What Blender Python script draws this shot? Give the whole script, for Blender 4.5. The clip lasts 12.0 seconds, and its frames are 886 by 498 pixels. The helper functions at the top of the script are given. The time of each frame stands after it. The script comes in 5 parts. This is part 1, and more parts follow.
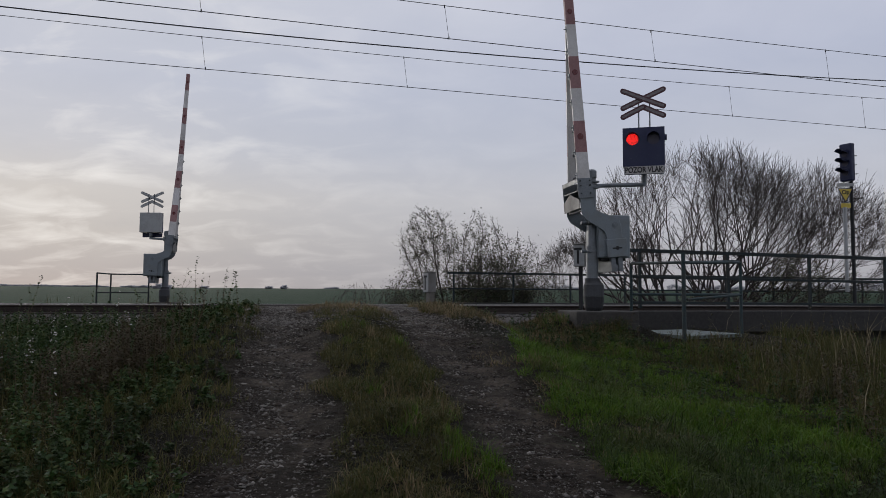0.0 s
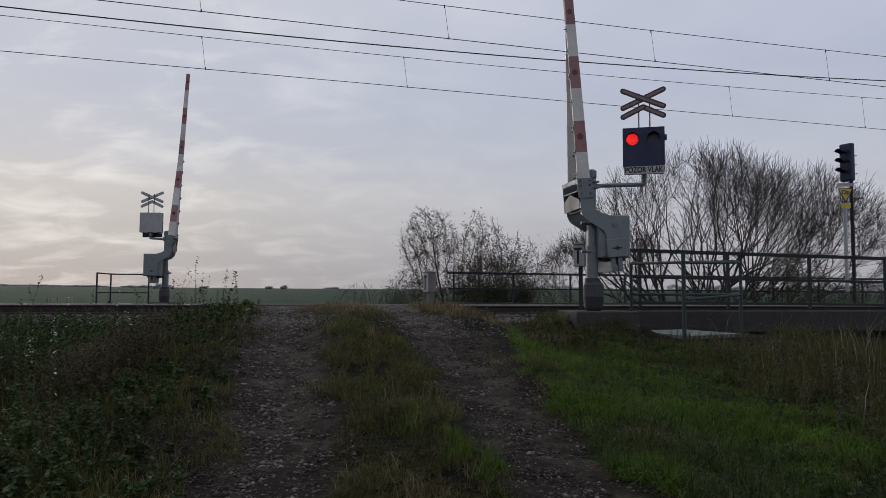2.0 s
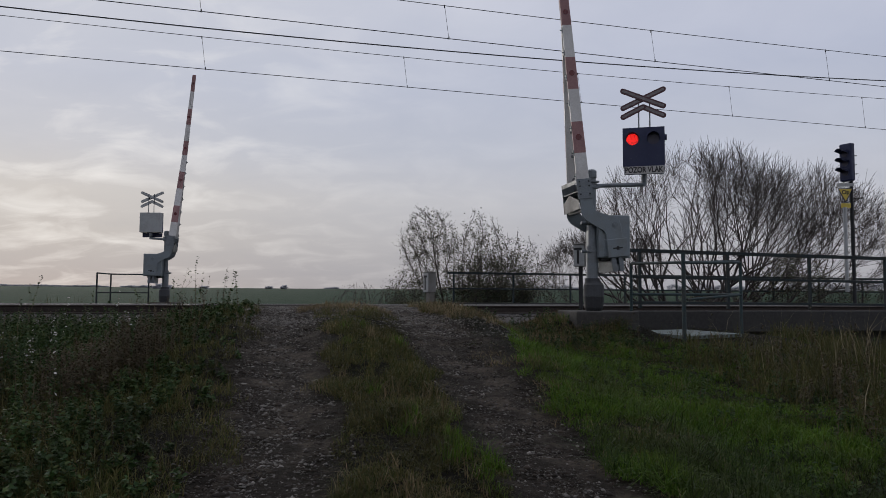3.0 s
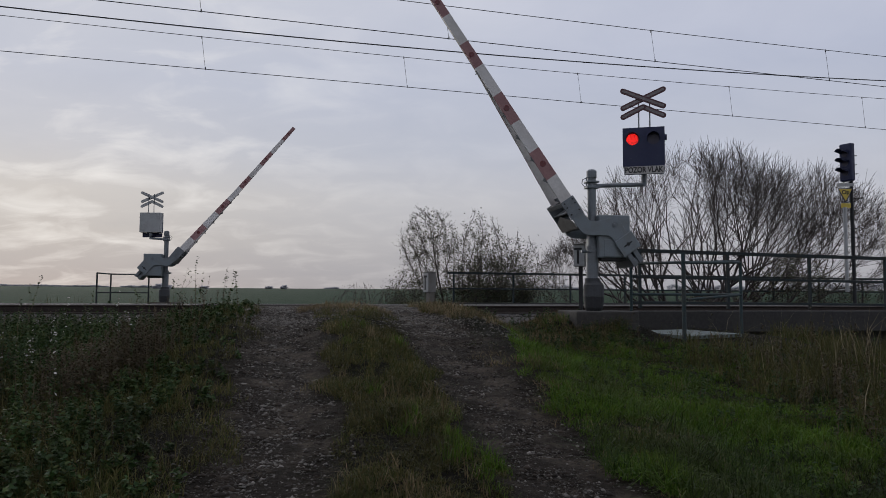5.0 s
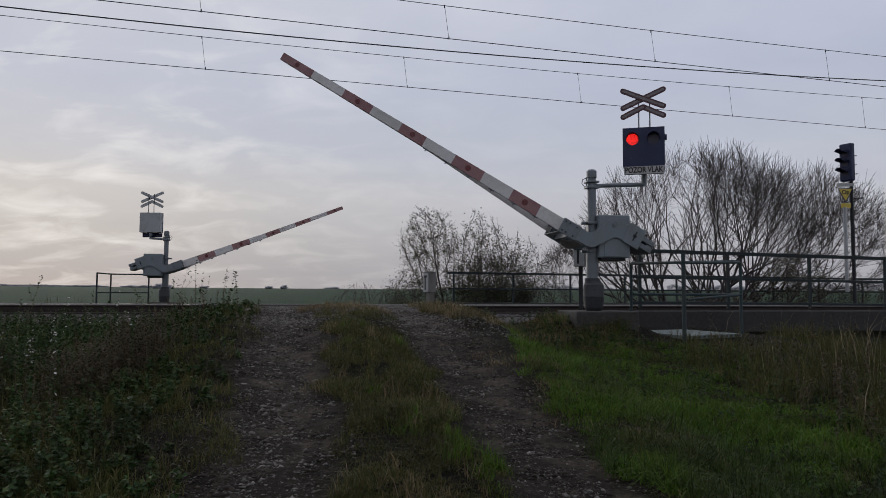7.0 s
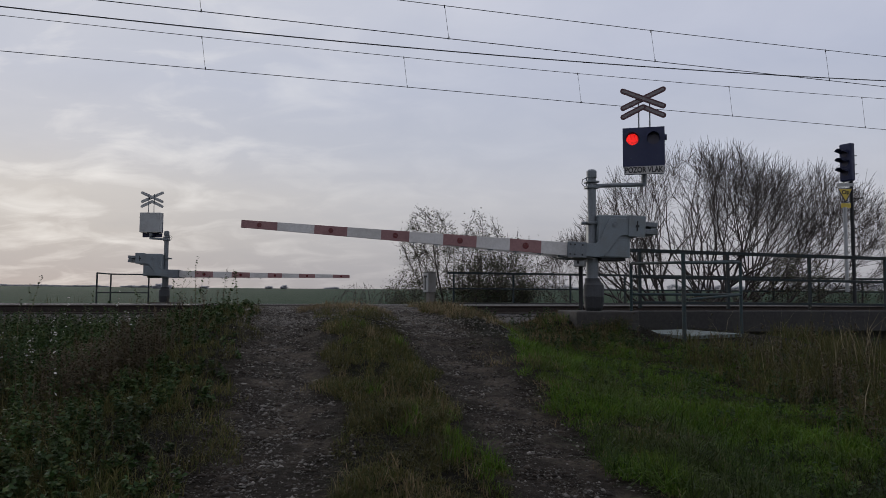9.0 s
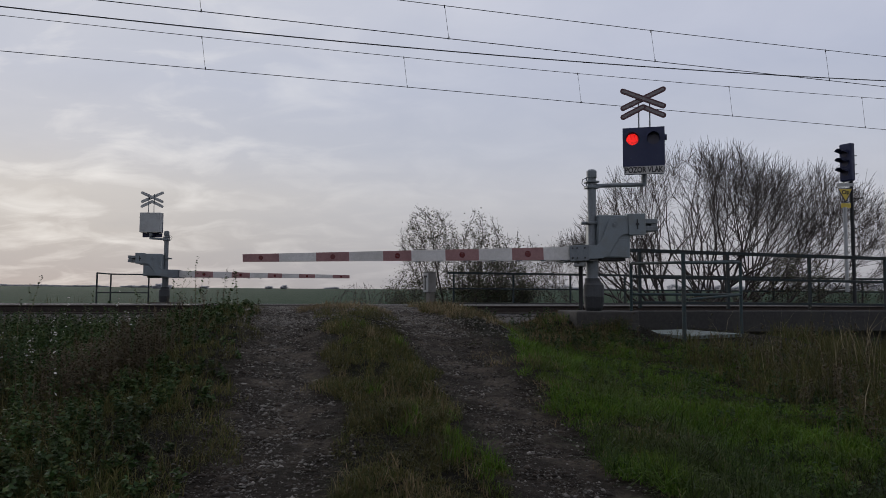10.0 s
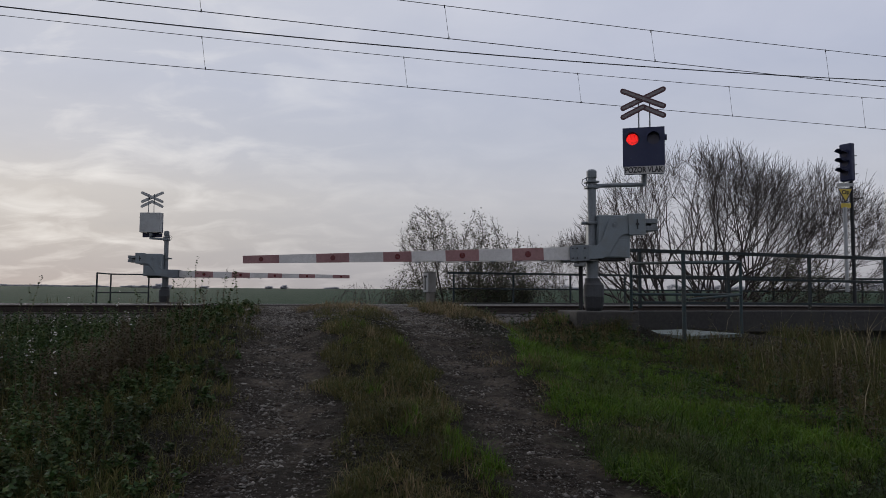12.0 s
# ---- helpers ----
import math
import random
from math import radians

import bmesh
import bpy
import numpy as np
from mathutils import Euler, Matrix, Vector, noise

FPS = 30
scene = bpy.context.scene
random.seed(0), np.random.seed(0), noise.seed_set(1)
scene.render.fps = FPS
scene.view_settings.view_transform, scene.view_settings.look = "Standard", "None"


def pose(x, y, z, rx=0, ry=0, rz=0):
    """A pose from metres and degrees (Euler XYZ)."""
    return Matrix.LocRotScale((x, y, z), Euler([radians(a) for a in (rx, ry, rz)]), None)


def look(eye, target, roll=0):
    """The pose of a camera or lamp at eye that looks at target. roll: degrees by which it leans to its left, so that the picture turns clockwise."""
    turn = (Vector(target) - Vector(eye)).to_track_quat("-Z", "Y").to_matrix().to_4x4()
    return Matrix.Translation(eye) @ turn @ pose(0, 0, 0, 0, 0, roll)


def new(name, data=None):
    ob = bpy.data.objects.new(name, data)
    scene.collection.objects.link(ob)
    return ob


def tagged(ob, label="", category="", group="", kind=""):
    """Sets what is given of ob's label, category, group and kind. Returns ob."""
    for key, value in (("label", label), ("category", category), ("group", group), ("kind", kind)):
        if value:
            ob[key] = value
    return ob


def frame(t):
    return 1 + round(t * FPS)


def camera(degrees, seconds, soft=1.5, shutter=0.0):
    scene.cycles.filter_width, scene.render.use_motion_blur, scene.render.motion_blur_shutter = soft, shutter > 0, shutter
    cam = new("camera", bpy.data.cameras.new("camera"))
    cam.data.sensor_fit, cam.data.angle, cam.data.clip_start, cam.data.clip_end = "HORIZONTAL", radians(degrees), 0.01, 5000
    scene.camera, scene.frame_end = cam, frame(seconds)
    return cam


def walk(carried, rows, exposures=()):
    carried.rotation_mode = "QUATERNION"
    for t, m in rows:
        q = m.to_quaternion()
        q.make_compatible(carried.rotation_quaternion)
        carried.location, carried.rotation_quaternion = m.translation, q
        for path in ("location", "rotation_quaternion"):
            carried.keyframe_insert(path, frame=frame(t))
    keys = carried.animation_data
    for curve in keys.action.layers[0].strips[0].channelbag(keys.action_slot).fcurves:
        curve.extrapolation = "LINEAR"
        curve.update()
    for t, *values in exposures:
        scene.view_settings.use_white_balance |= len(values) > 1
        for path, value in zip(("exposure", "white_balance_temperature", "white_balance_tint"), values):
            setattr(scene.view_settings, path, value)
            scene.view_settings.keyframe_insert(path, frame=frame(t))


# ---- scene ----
import collections
from mathutils import kdtree

CA, SA = math.cos(radians(16.6)), math.sin(radians(16.6))


def tk(u, n, z=0.0):
    """A place from metres along the railway and metres across it."""
    return Vector((u * CA - n * SA, u * SA + n * CA, z))


cam = camera(62.2, 12.0, soft=0.85)
VIEW = look((0, 0, 0.16), (0, 10, 0.16 + 10 * math.tan(radians(3.74))), 0.30)
walk(cam, [(0.0, VIEW), (12.0, VIEW)])

# ---------------------------------------------------------------- sky and sun
SUN_AZ, SUN_EL = -30.0, 13.0      # degrees from the +y axis, above the horizon
SUN_DIR = Vector((math.sin(radians(SUN_AZ)) * math.cos(radians(SUN_EL)),
                  math.cos(radians(SUN_AZ)) * math.cos(radians(SUN_EL)), math.sin(radians(SUN_EL))))


def link(nt, a, b):
    nt.links.new(a, b)


def math_node(nt, op, a, b=None, clamp=False):
    nd = nt.nodes.new("ShaderNodeMath")
    nd.operation, nd.use_clamp = op, clamp
    for i, v in enumerate((a, b)):
        if v is None:
            continue
        if isinstance(v, (int, float)):
            nd.inputs[i].default_value = v
        else:
            link(nt, v, nd.inputs[i])
    return nd.outputs[0]


def mix_node(nt, fac, a, b, blend="MIX"):
    nd = nt.nodes.new("ShaderNodeMix")
    nd.data_type, nd.blend_type = "RGBA", blend
    for sock, v in ((nd.inputs[0], fac), (nd.inputs[6], a), (nd.inputs[7], b)):
        if isinstance(v, (int, float)):
            sock.default_value = v
        elif isinstance(v, (tuple, list)):
            sock.default_value = (*v[:3], 1)
        else:
            link(nt, v, sock)
    return nd.outputs[2]


def noise_node(nt, vec, scale, detail=4.0, rough=0.55, distortion=0.0):
    nd = nt.nodes.new("ShaderNodeTexNoise")
    nd.inputs["Scale"].default_value = scale
    nd.inputs["Detail"].default_value = detail
    nd.inputs["Roughness"].default_value = rough
    nd.inputs["Distortion"].default_value = distortion
    if vec is not None:
        link(nt, vec, nd.inputs["Vector"])
    return nd


def ramp_node(nt, fac, stops):
    nd = nt.nodes.new("ShaderNodeValToRGB")
    el = nd.color_ramp.elements
    while len(el) < len(stops):
        el.new(0.5)
    for e, (p, c) in zip(el, stops):
        e.position = p
        e.color = (*c, 1) if isinstance(c, (tuple, list)) else (c, c, c, 1)
    link(nt, fac, nd.inputs[0])
    return nd.outputs[0]


def build_world():
    w = bpy.data.worlds.new("overcast_sky")
    scene.world = w
    w.use_nodes = True
    nt = w.node_tree
    nt.nodes.clear()
    out = nt.nodes.new("ShaderNodeOutputWorld")
    bg = nt.nodes.new("ShaderNodeBackground")
    link(nt, bg.outputs[0], out.inputs[0])
    sky = nt.nodes.new("ShaderNodeTexSky")
    sky.sky_type, sky.sun_disc = "NISHITA", False
    sky.sun_elevation, sky.sun_rotation = radians(SUN_EL), radians(SUN_AZ)
    tc = nt.nodes.new("ShaderNodeTexCoord")
    sep = nt.nodes.new("ShaderNodeSeparateXYZ")
    link(nt, tc.outputs["Generated"], sep.inputs[0])
    up = math_node(nt, "MAXIMUM", sep.outputs[2], 0.0)
    # cloud sheet: the view direction laid out on a flat layer overhead
    def sheet(add, stretch, scale, detail, distortion):
        den = math_node(nt, "ADD", up, add)
        comb = nt.nodes.new("ShaderNodeCombineXYZ")
        link(nt, math_node(nt, "DIVIDE", sep.outputs[0], den), comb.inputs[0])
        link(nt, math_node(nt, "MULTIPLY", math_node(nt, "DIVIDE", sep.outputs[1], den), stretch), comb.inputs[1])
        return noise_node(nt, comb.outputs[0], scale, detail, 0.55, distortion).outputs[0]
    big = sheet(0.16, 1.0, 0.9, 4, 0.3)
    small = sheet(0.26, 1.3, 4.2, 5, 0.5)
    dot = nt.nodes.new("ShaderNodeVectorMath")
    dot.operation = "DOT_PRODUCT"
    link(nt, tc.outputs["Generated"], dot.inputs[0])
    dot.inputs[1].default_value = SUN_DIR
    toward = math_node(nt, "MAXIMUM", dot.outputs["Value"], 0.0)
    near_sun = math_node(nt, "POWER", toward, 16.0)
    warm_side = math_node(nt, "POWER", toward, 7.0)
    # grey-lilac cloud overhead, a cream band low down on the sun's side, mauve haze at the horizon
    cool = ramp_node(nt, up, [(0.0, (0.35, 0.345, 0.37)), (0.05, (0.41, 0.40, 0.425)), (0.12, (0.50, 0.50, 0.54)), (0.20, (0.48, 0.50, 0.575)),
                              (0.30, (0.48, 0.505, 0.605)), (0.42, (0.55, 0.565, 0.655)), (1.0, (0.48, 0.50, 0.58))])
    cream = ramp_node(nt, up, [(0.0, (0.34, 0.33, 0.35)), (0.035, (0.39, 0.375, 0.39)), (0.075, (0.475, 0.45, 0.44)), (0.13, (0.545, 0.52, 0.505)),
                               (0.19, (0.52, 0.525, 0.565)), (0.27, (0.505, 0.525, 0.60)), (0.42, (0.62, 0.625, 0.67)), (1.0, (0.50, 0.52, 0.58))])
    base = mix_node(nt, warm_side, cool, cream)
    cl = math_node(nt, "ADD", math_node(nt, "MULTIPLY", big, 0.5), math_node(nt, "MULTIPLY", small, 0.5))
    shade = ramp_node(nt, cl, [(0.34, (0.94, 0.95, 0.965)), (0.5, (1.0, 1.0, 1.0)), (0.66, (1.055, 1.05, 1.04))])
    base = mix_node(nt, 1.0, base, shade, "MULTIPLY")
    breaks = ramp_node(nt, math_node(nt, "ADD", math_node(nt, "MULTIPLY", big, 0.35), math_node(nt, "MULTIPLY", small, 0.65)),
                       [(0.49, 0.0), (0.70, 0.75)])
    glow = math_node(nt, "MULTIPLY", near_sun, breaks)
    base = mix_node(nt, glow, base, (0.84, 0.815, 0.79))
    thin = mix_node(nt, 1.0, sky.outputs[0], (0.1, 0.1, 0.1), "MULTIPLY")
    base = mix_node(nt, 0.02, base, thin)
    base = mix_node(nt, 1.0, base, (1.015, 1.03, 1.055), "MULTIPLY")
    link(nt, base, bg.inputs[0])
    bg.inputs[1].default_value = 1.0


build_world()
sun = new("sun", bpy.data.lights.new("sun", "SUN"))
sun.data.energy, sun.data.angle, sun.data.color = 0.75, radians(25), (1.0, 0.93, 0.86)
sun.matrix_world = look(SUN_DIR * 50, (0, 0, 0))
scene.view_settings.exposure = 0.0


# ---------------------------------------------------------------- materials
def material(name, color, color2=None, rough=0.6, metal=0.0, grain=30.0, stain=3.0, bump=0.15, dirt=None, dirt_amount=0.35,
             island=0.0, objrand=0.0, translucent=0.0, ior=None):
    m = bpy.data.materials.new(name)
    m.use_nodes = True
    nt = m.node_tree
    bsdf = nt.nodes["Principled BSDF"]
    tc = nt.nodes.new("ShaderNodeTexCoord")
    co = tc.outputs["Object"]
    color2 = color2 or tuple(c * 0.72 for c in color)
    fine = noise_node(nt, co, grain, 5, 0.6).outputs[0]
    wide = noise_node(nt, co, stain, 4, 0.6).outputs[0]
    col = mix_node(nt, ramp_node(nt, fine, [(0.35, 0.0), (0.68, 1.0)]), color, color2)
    if dirt:
        col = mix_node(nt, math_node(nt, "MULTIPLY", ramp_node(nt, wide, [(0.45, 0.0), (0.7, 1.0)]), dirt_amount), col, dirt)
    rnd = None
    if island:
        rnd = nt.nodes.new("ShaderNodeNewGeometry").outputs["Random Per Island"]
        amount = island
    elif objrand:
        rnd = nt.nodes.new("ShaderNodeObjectInfo").outputs["Random"]
        amount = objrand
    if rnd is not None:
        v = math_node(nt, "ADD", math_node(nt, "MULTIPLY", rnd, amount), 1.0 - amount / 2)
        cc = nt.nodes.new("ShaderNodeCombineColor")
        for i in range(3):
            link(nt, v, cc.inputs[i])
        col = mix_node(nt, 1.0, col, cc.outputs[0], "MULTIPLY")
    link(nt, col, bsdf.inputs["Base Color"])
    bsdf.inputs["Metallic"].default_value = metal
    r = ramp_node(nt, wide, [(0.3, max(0.0, rough - 0.1)), (0.7, min(1.0, rough + 0.1))])
    link(nt, r, bsdf.inputs["Roughness"])
    if bump:
        b = nt.nodes.new("ShaderNodeBump")
        b.inputs["Strength"].default_value = bump
        b.inputs["Distance"].default_value = 0.01
        link(nt, fine, b.inputs["Height"])
        link(nt, b.outputs[0], bsdf.inputs["Normal"])
    if translucent:
        out = nt.nodes["Material Output"]
        tr = nt.nodes.new("ShaderNodeBsdfTranslucent")
        link(nt, col, tr.inputs[0])
        mx = nt.nodes.new("ShaderNodeMixShader")
        mx.inputs[0].default_value = translucent
        link(nt, bsdf.outputs[0], mx.inputs[1])
        link(nt, tr.outputs[0], mx.inputs[2])
        link(nt, mx.outputs[0], out.inputs[0])
        bsdf.inputs["Specular IOR Level"].default_value = 0.25
    return m


def blades(name, c1, c2, c3, translucent=0.25, patch=None):
    """A plant material: each blade or leaf takes its own mix of three colours."""
    m = bpy.data.materials.new(name)
    m.use_nodes = True
    nt = m.node_tree
    bsdf = nt.nodes["Principled BSDF"]
    rnd = nt.nodes.new("ShaderNodeNewGeometry").outputs["Random Per Island"]
    col = ramp_node(nt, rnd, [(0.0, c1), (0.5, c2), (1.0, c3)])
    tc = nt.nodes.new("ShaderNodeTexCoord")
    n1 = noise_node(nt, tc.outputs["Object"], 1.3, 3, 0.6).outputs[0]
    if patch:
        n0 = noise_node(nt, tc.outputs["Object"], 0.85, 5, 0.65, 0.4).outputs[0]
        col = mix_node(nt, ramp_node(nt, n0, [(0.46, 0.0), (0.62, 0.7)]), col, patch)
    n2 = noise_node(nt, tc.outputs["Object"], 40.0, 2, 0.5).outputs[0]
    v = math_node(nt, "ADD", math_node(nt, "MULTIPLY", n1, 1.5), math_node(nt, "MULTIPLY", n2, 0.9))
    v = math_node(nt, "MAXIMUM", math_node(nt, "ADD", v, -0.22), 0.25)
    cc = nt.nodes.new("ShaderNodeCombineColor")
    for i in range(3):
        link(nt, v, cc.inputs[i])
    col = mix_node(nt, 1.0, col, cc.outputs[0], "MULTIPLY")
    link(nt, col, bsdf.inputs["Base Color"])
    bsdf.inputs["Roughness"].default_value = 0.65
    bsdf.inputs["Specular IOR Level"].default_value = 0.2
    tr = nt.nodes.new("ShaderNodeBsdfTranslucent")
    link(nt, col, tr.inputs[0])
    mx = nt.nodes.new("ShaderNodeMixShader")
    mx.inputs[0].default_value = translucent
    link(nt, bsdf.outputs[0], mx.inputs[1])
    link(nt, tr.outputs[0], mx.inputs[2])
    link(nt, mx.outputs[0], nt.nodes["Material Output"].inputs[0])
    return m


def glowing(name, color, strength):
    m = bpy.data.materials.new(name)
    m.use_nodes = True
    nt = m.node_tree
    bsdf = nt.nodes["Principled BSDF"]
    tc = nt.nodes.new("ShaderNodeTexCoord")
    vo = nt.nodes.new("ShaderNodeTexVoronoi")
    vo.inputs["Scale"].default_value = 38.0
    link(nt, tc.outputs["Object"], vo.inputs["Vector"])
    dark = ramp_node(nt, vo.outputs["Distance"], [(0.05, 1.0), (0.65, 0.25)])
    bsdf.inputs["Base Color"].default_value = (0.3, 0.01, 0.01, 1)
    link(nt, mix_node(nt, 1.0, color, dark, "MULTIPLY"), bsdf.inputs["Emission Color"])
    bsdf.inputs["Emission Strength"].default_value = strength
    return m


M_GREY = material("grey_paint", (0.170, 0.20, 0.218), (0.14, 0.163, 0.178), 0.5, 0.0, 60, 5, 0.08, (0.13, 0.12, 0.10), 0.4)
M_STEEL = material("galvanised_steel", (0.165, 0.185, 0.20), (0.12, 0.134, 0.148), 0.5, 0.3, 45, 6, 0.1, (0.11, 0.10, 0.085), 0.4)
M_POSTCASE = material("weathered_case_grey", (0.19, 0.185, 0.175), (0.14, 0.136, 0.13), 0.6, 0, 50, 4, 0.1, (0.10, 0.09, 0.075), 0.5)
M_CASE = material("lamp_case_grey", (0.36, 0.37, 0.37), (0.30, 0.31, 0.31), 0.5, 0, 50, 4, 0.06, (0.16, 0.15, 0.12), 0.3)
M_BLACK = material("matt_black", (0.008, 0.013, 0.058), (0.006, 0.010, 0.044), 0.55, 0, 50, 5, 0.05)
M_INK = material("black_ink", (0.012, 0.012, 0.013), (0.008, 0.008, 0.009), 0.55, 0, 50, 5, 0.05)
M_DARKSTEEL = material("dark_cast_iron", (0.045, 0.048, 0.054), (0.033, 0.035, 0.040), 0.7, 0, 45, 5, 0.2, (0.05, 0.042, 0.035), 0.5)
M_RUBBER = material("dark_foot", (0.020, 0.021, 0.024), (0.012, 0.012, 0.013), 0.7, 0, 40, 5, 0.2)
M_WHITE = material("white_paint", (0.62, 0.60, 0.585), (0.52, 0.50, 0.485), 0.45, 0, 35, 2.5, 0.04, (0.34, 0.32, 0.29), 0.5)
M_RED = material("faded_red_paint", (0.30, 0.158, 0.155), (0.24, 0.118, 0.118), 0.55, 0, 35, 3, 0.04, (0.18, 0.085, 0.088), 0.7)
M_REFLECT = material("red_reflector", (0.13, 0.012, 0.014), (0.09, 0.008, 0.01), 0.25, 0, 90, 8, 0.2)
M_MAROON = material("maroon_edge", (0.085, 0.026, 0.03), (0.06, 0.02, 0.025), 0.5, 0, 50, 6, 0.05)
M_PALE = material("pale_sheet", (0.50, 0.49, 0.48), (0.42, 0.40, 0.39), 0.5, 0, 40, 6, 0.04, (0.2, 0.17, 0.15), 0.4)
M_RAILDARK = material("dark_green_rail_paint", (0.014, 0.025, 0.027), (0.010, 0.017, 0.019), 0.85, 0, 60, 4, 0.15, (0.045, 0.034, 0.026), 0.5)
M_GREEN = material("green_rail_paint", (0.026, 0.050, 0.054), (0.016, 0.032, 0.036), 0.8, 0, 60, 4, 0.15, (0.07, 0.05, 0.035), 0.5)
M_GRATE = material("pale_green_plate", (0.105, 0.145, 0.14), (0.08, 0.105, 0.10), 0.6, 0, 30, 3, 0.2, (0.13, 0.12, 0.09), 0.5)
M_CONC = material("weathered_concrete", (0.034, 0.0325, 0.031), (0.019, 0.018, 0.0175), 0.9, 0, 18, 1.6, 0.5, (0.05, 0.048, 0.042), 0.7)
M_FOUND = material("foundation_concrete", (0.052, 0.048, 0.044), (0.03, 0.028, 0.025), 0.9, 0, 18, 1.6, 0.5, (0.035, 0.031, 0.025), 0.7)
M_CONC_L = material("pale_concrete", (0.17, 0.16, 0.145), (0.12, 0.113, 0.10), 0.9, 0, 22, 2, 0.5, (0.10, 0.09, 0.075), 0.6)
M_RUST = material("rail_rust", (0.040, 0.028, 0.022), (0.022, 0.016, 0.013), 0.8, 0.2, 40, 5, 0.3)
M_SHINE = material("polished_railhead", (0.22, 0.21, 0.195), (0.16, 0.15, 0.14), 0.45, 1.0, 60, 5, 0.02)
M_WIRE = material("wire_copper_dark", (0.035, 0.035, 0.04), (0.02, 0.02, 0.025), 0.6, 0.4, 50, 5, 0)
M_YELLOW = material("yellow_sign", (0.55, 0.42, 0.06), (0.45, 0.34, 0.05), 0.5, 0, 40, 6, 0.03)
M_TWIG = material("reddish_twigs", (0.066, 0.054, 0.050), (0.045, 0.037, 0.034), 0.9, 0, 30, 4, 0.0, island=0.6)
M_STONE = material("road_stones", (0.150, 0.136, 0.118), (0.080, 0.071, 0.060), 0.9, 0, 40, 6, 0.4, island=0.7)
M_PALE_STONE = material("pale_stones", (0.21, 0.19, 0.165), (0.13, 0.115, 0.10), 0.9, 0, 40, 6, 0.4, island=0.6)
M_CLOD = material("mud_clods", (0.040, 0.029, 0.020), (0.022, 0.016, 0.011), 0.95, 0, 40, 6, 0.4, island=0.7)
M_BALLAST = material("track_ballast", (0.10, 0.088, 0.078), (0.06, 0.053, 0.047), 0.9, 0, 25, 3, 0.6, island=0.8)
M_LAMP = glowing("lit_red_lamp", (1.0, 0.02, 0.015), 1.7)
M_DULL = material("unlit_red_lens", (0.018, 0.011, 0.038), (0.014, 0.009, 0.030), 0.4, 0, 60, 8, 0.2)
M_GRASS_M = blades("verge_grass", (0.038, 0.056, 0.012), (0.076, 0.078, 0.022), (0.15, 0.12, 0.05), patch=(0.066, 0.058, 0.024))
M_GRASS_G = blades("fresh_grass", (0.038, 0.086, 0.007), (0.080, 0.158, 0.012), (0.115, 0.155, 0.025), patch=(0.050, 0.058, 0.016))
M_RANK = blades("rank_grass", (0.016, 0.034, 0.006), (0.034, 0.066, 0.010), (0.060, 0.085, 0.020), patch=(0.040, 0.040, 0.014))
M_GRASS_D = blades("dry_grass", (0.14, 0.10, 0.055), (0.22, 0.165, 0.095), (0.075, 0.07, 0.028))
M_LEAF = blades("nettle_leaf", (0.020, 0.044, 0.013), (0.038, 0.074, 0.020), (0.075, 0.090, 0.024), patch=(0.030, 0.046, 0.016))
M_DOCK = blades("dead_dock", (0.066, 0.049, 0.029), (0.098, 0.075, 0.045), (0.048, 0.043, 0.024))
M_STRAW = blades("pale_straw", (0.26, 0.21, 0.13), (0.36, 0.30, 0.20), (0.17, 0.14, 0.075))
M_MAT = blades("matted_litter", (0.026, 0.026, 0.008), (0.055, 0.044, 0.020), (0.024, 0.038, 0.006))
M_STRIPE = material("dull_strip", (0.20, 0.17, 0.17), (0.15, 0.125, 0.125), 0.5, 0, 40, 6, 0.04)
M_FLOWER = blades("seed_fluff", (0.45, 0.43, 0.40), (0.52, 0.50, 0.48), (0.38, 0.36, 0.33))
M_OLIVE = blades("autumn_leaf", (0.066, 0.080, 0.048), (0.098, 0.104, 0.064), (0.110, 0.088, 0.060), 0.45)
# distance haze is painted into this pale blue-grey leaf colour
M_FAR = blades("far_wood_hazed", (0.42, 0.43, 0.46), (0.46, 0.46, 0.49), (0.40, 0.41, 0.44), 0.6)


# ---------------------------------------------------------------- mesh tools
def done(bm, name, mats, parent=None, label=""):
    me = bpy.data.meshes.new(name)
    bm.to_mesh(me)
    bm.free()
    for m in (mats if isinstance(mats, (list, tuple)) else [mats]):
        me.materials.append(m)
    ob = new(name, me)
    ob.parent = parent
    if label:
        tagged(ob, label)
    return ob


def part(name, bm, mat, parent, label=""):
    return done(bm, name, mat, parent, label)


def empty(name, m, label, category, group="", kind=""):
    ob = new(name)
    ob.matrix_world = m
    ob.empty_display_size = 0.1
    return tagged(ob, label, category, group, kind)


def box(bm, lo, hi, bevel=0.0, m=None):
    r = bmesh.ops.create_cube(bm, size=1)
    vs = r["verts"]
    for v in vs:
        v.co = Vector((lo[i] + (v.co[i] + 0.5) * (hi[i] - lo[i]) for i in range(3)))
    if bevel:
        es = list({e for v in vs for e in v.link_edges})
        b = bmesh.ops.bevel(bm, geom=es, offset=bevel, segments=2, affect="EDGES", profile=0.5)
        vs = b["verts"] + [v for v in vs if v.is_valid]
    if m is not None:
        bmesh.ops.transform(bm, matrix=m, verts=list({v for v in vs if v.is_valid}))
    return bm


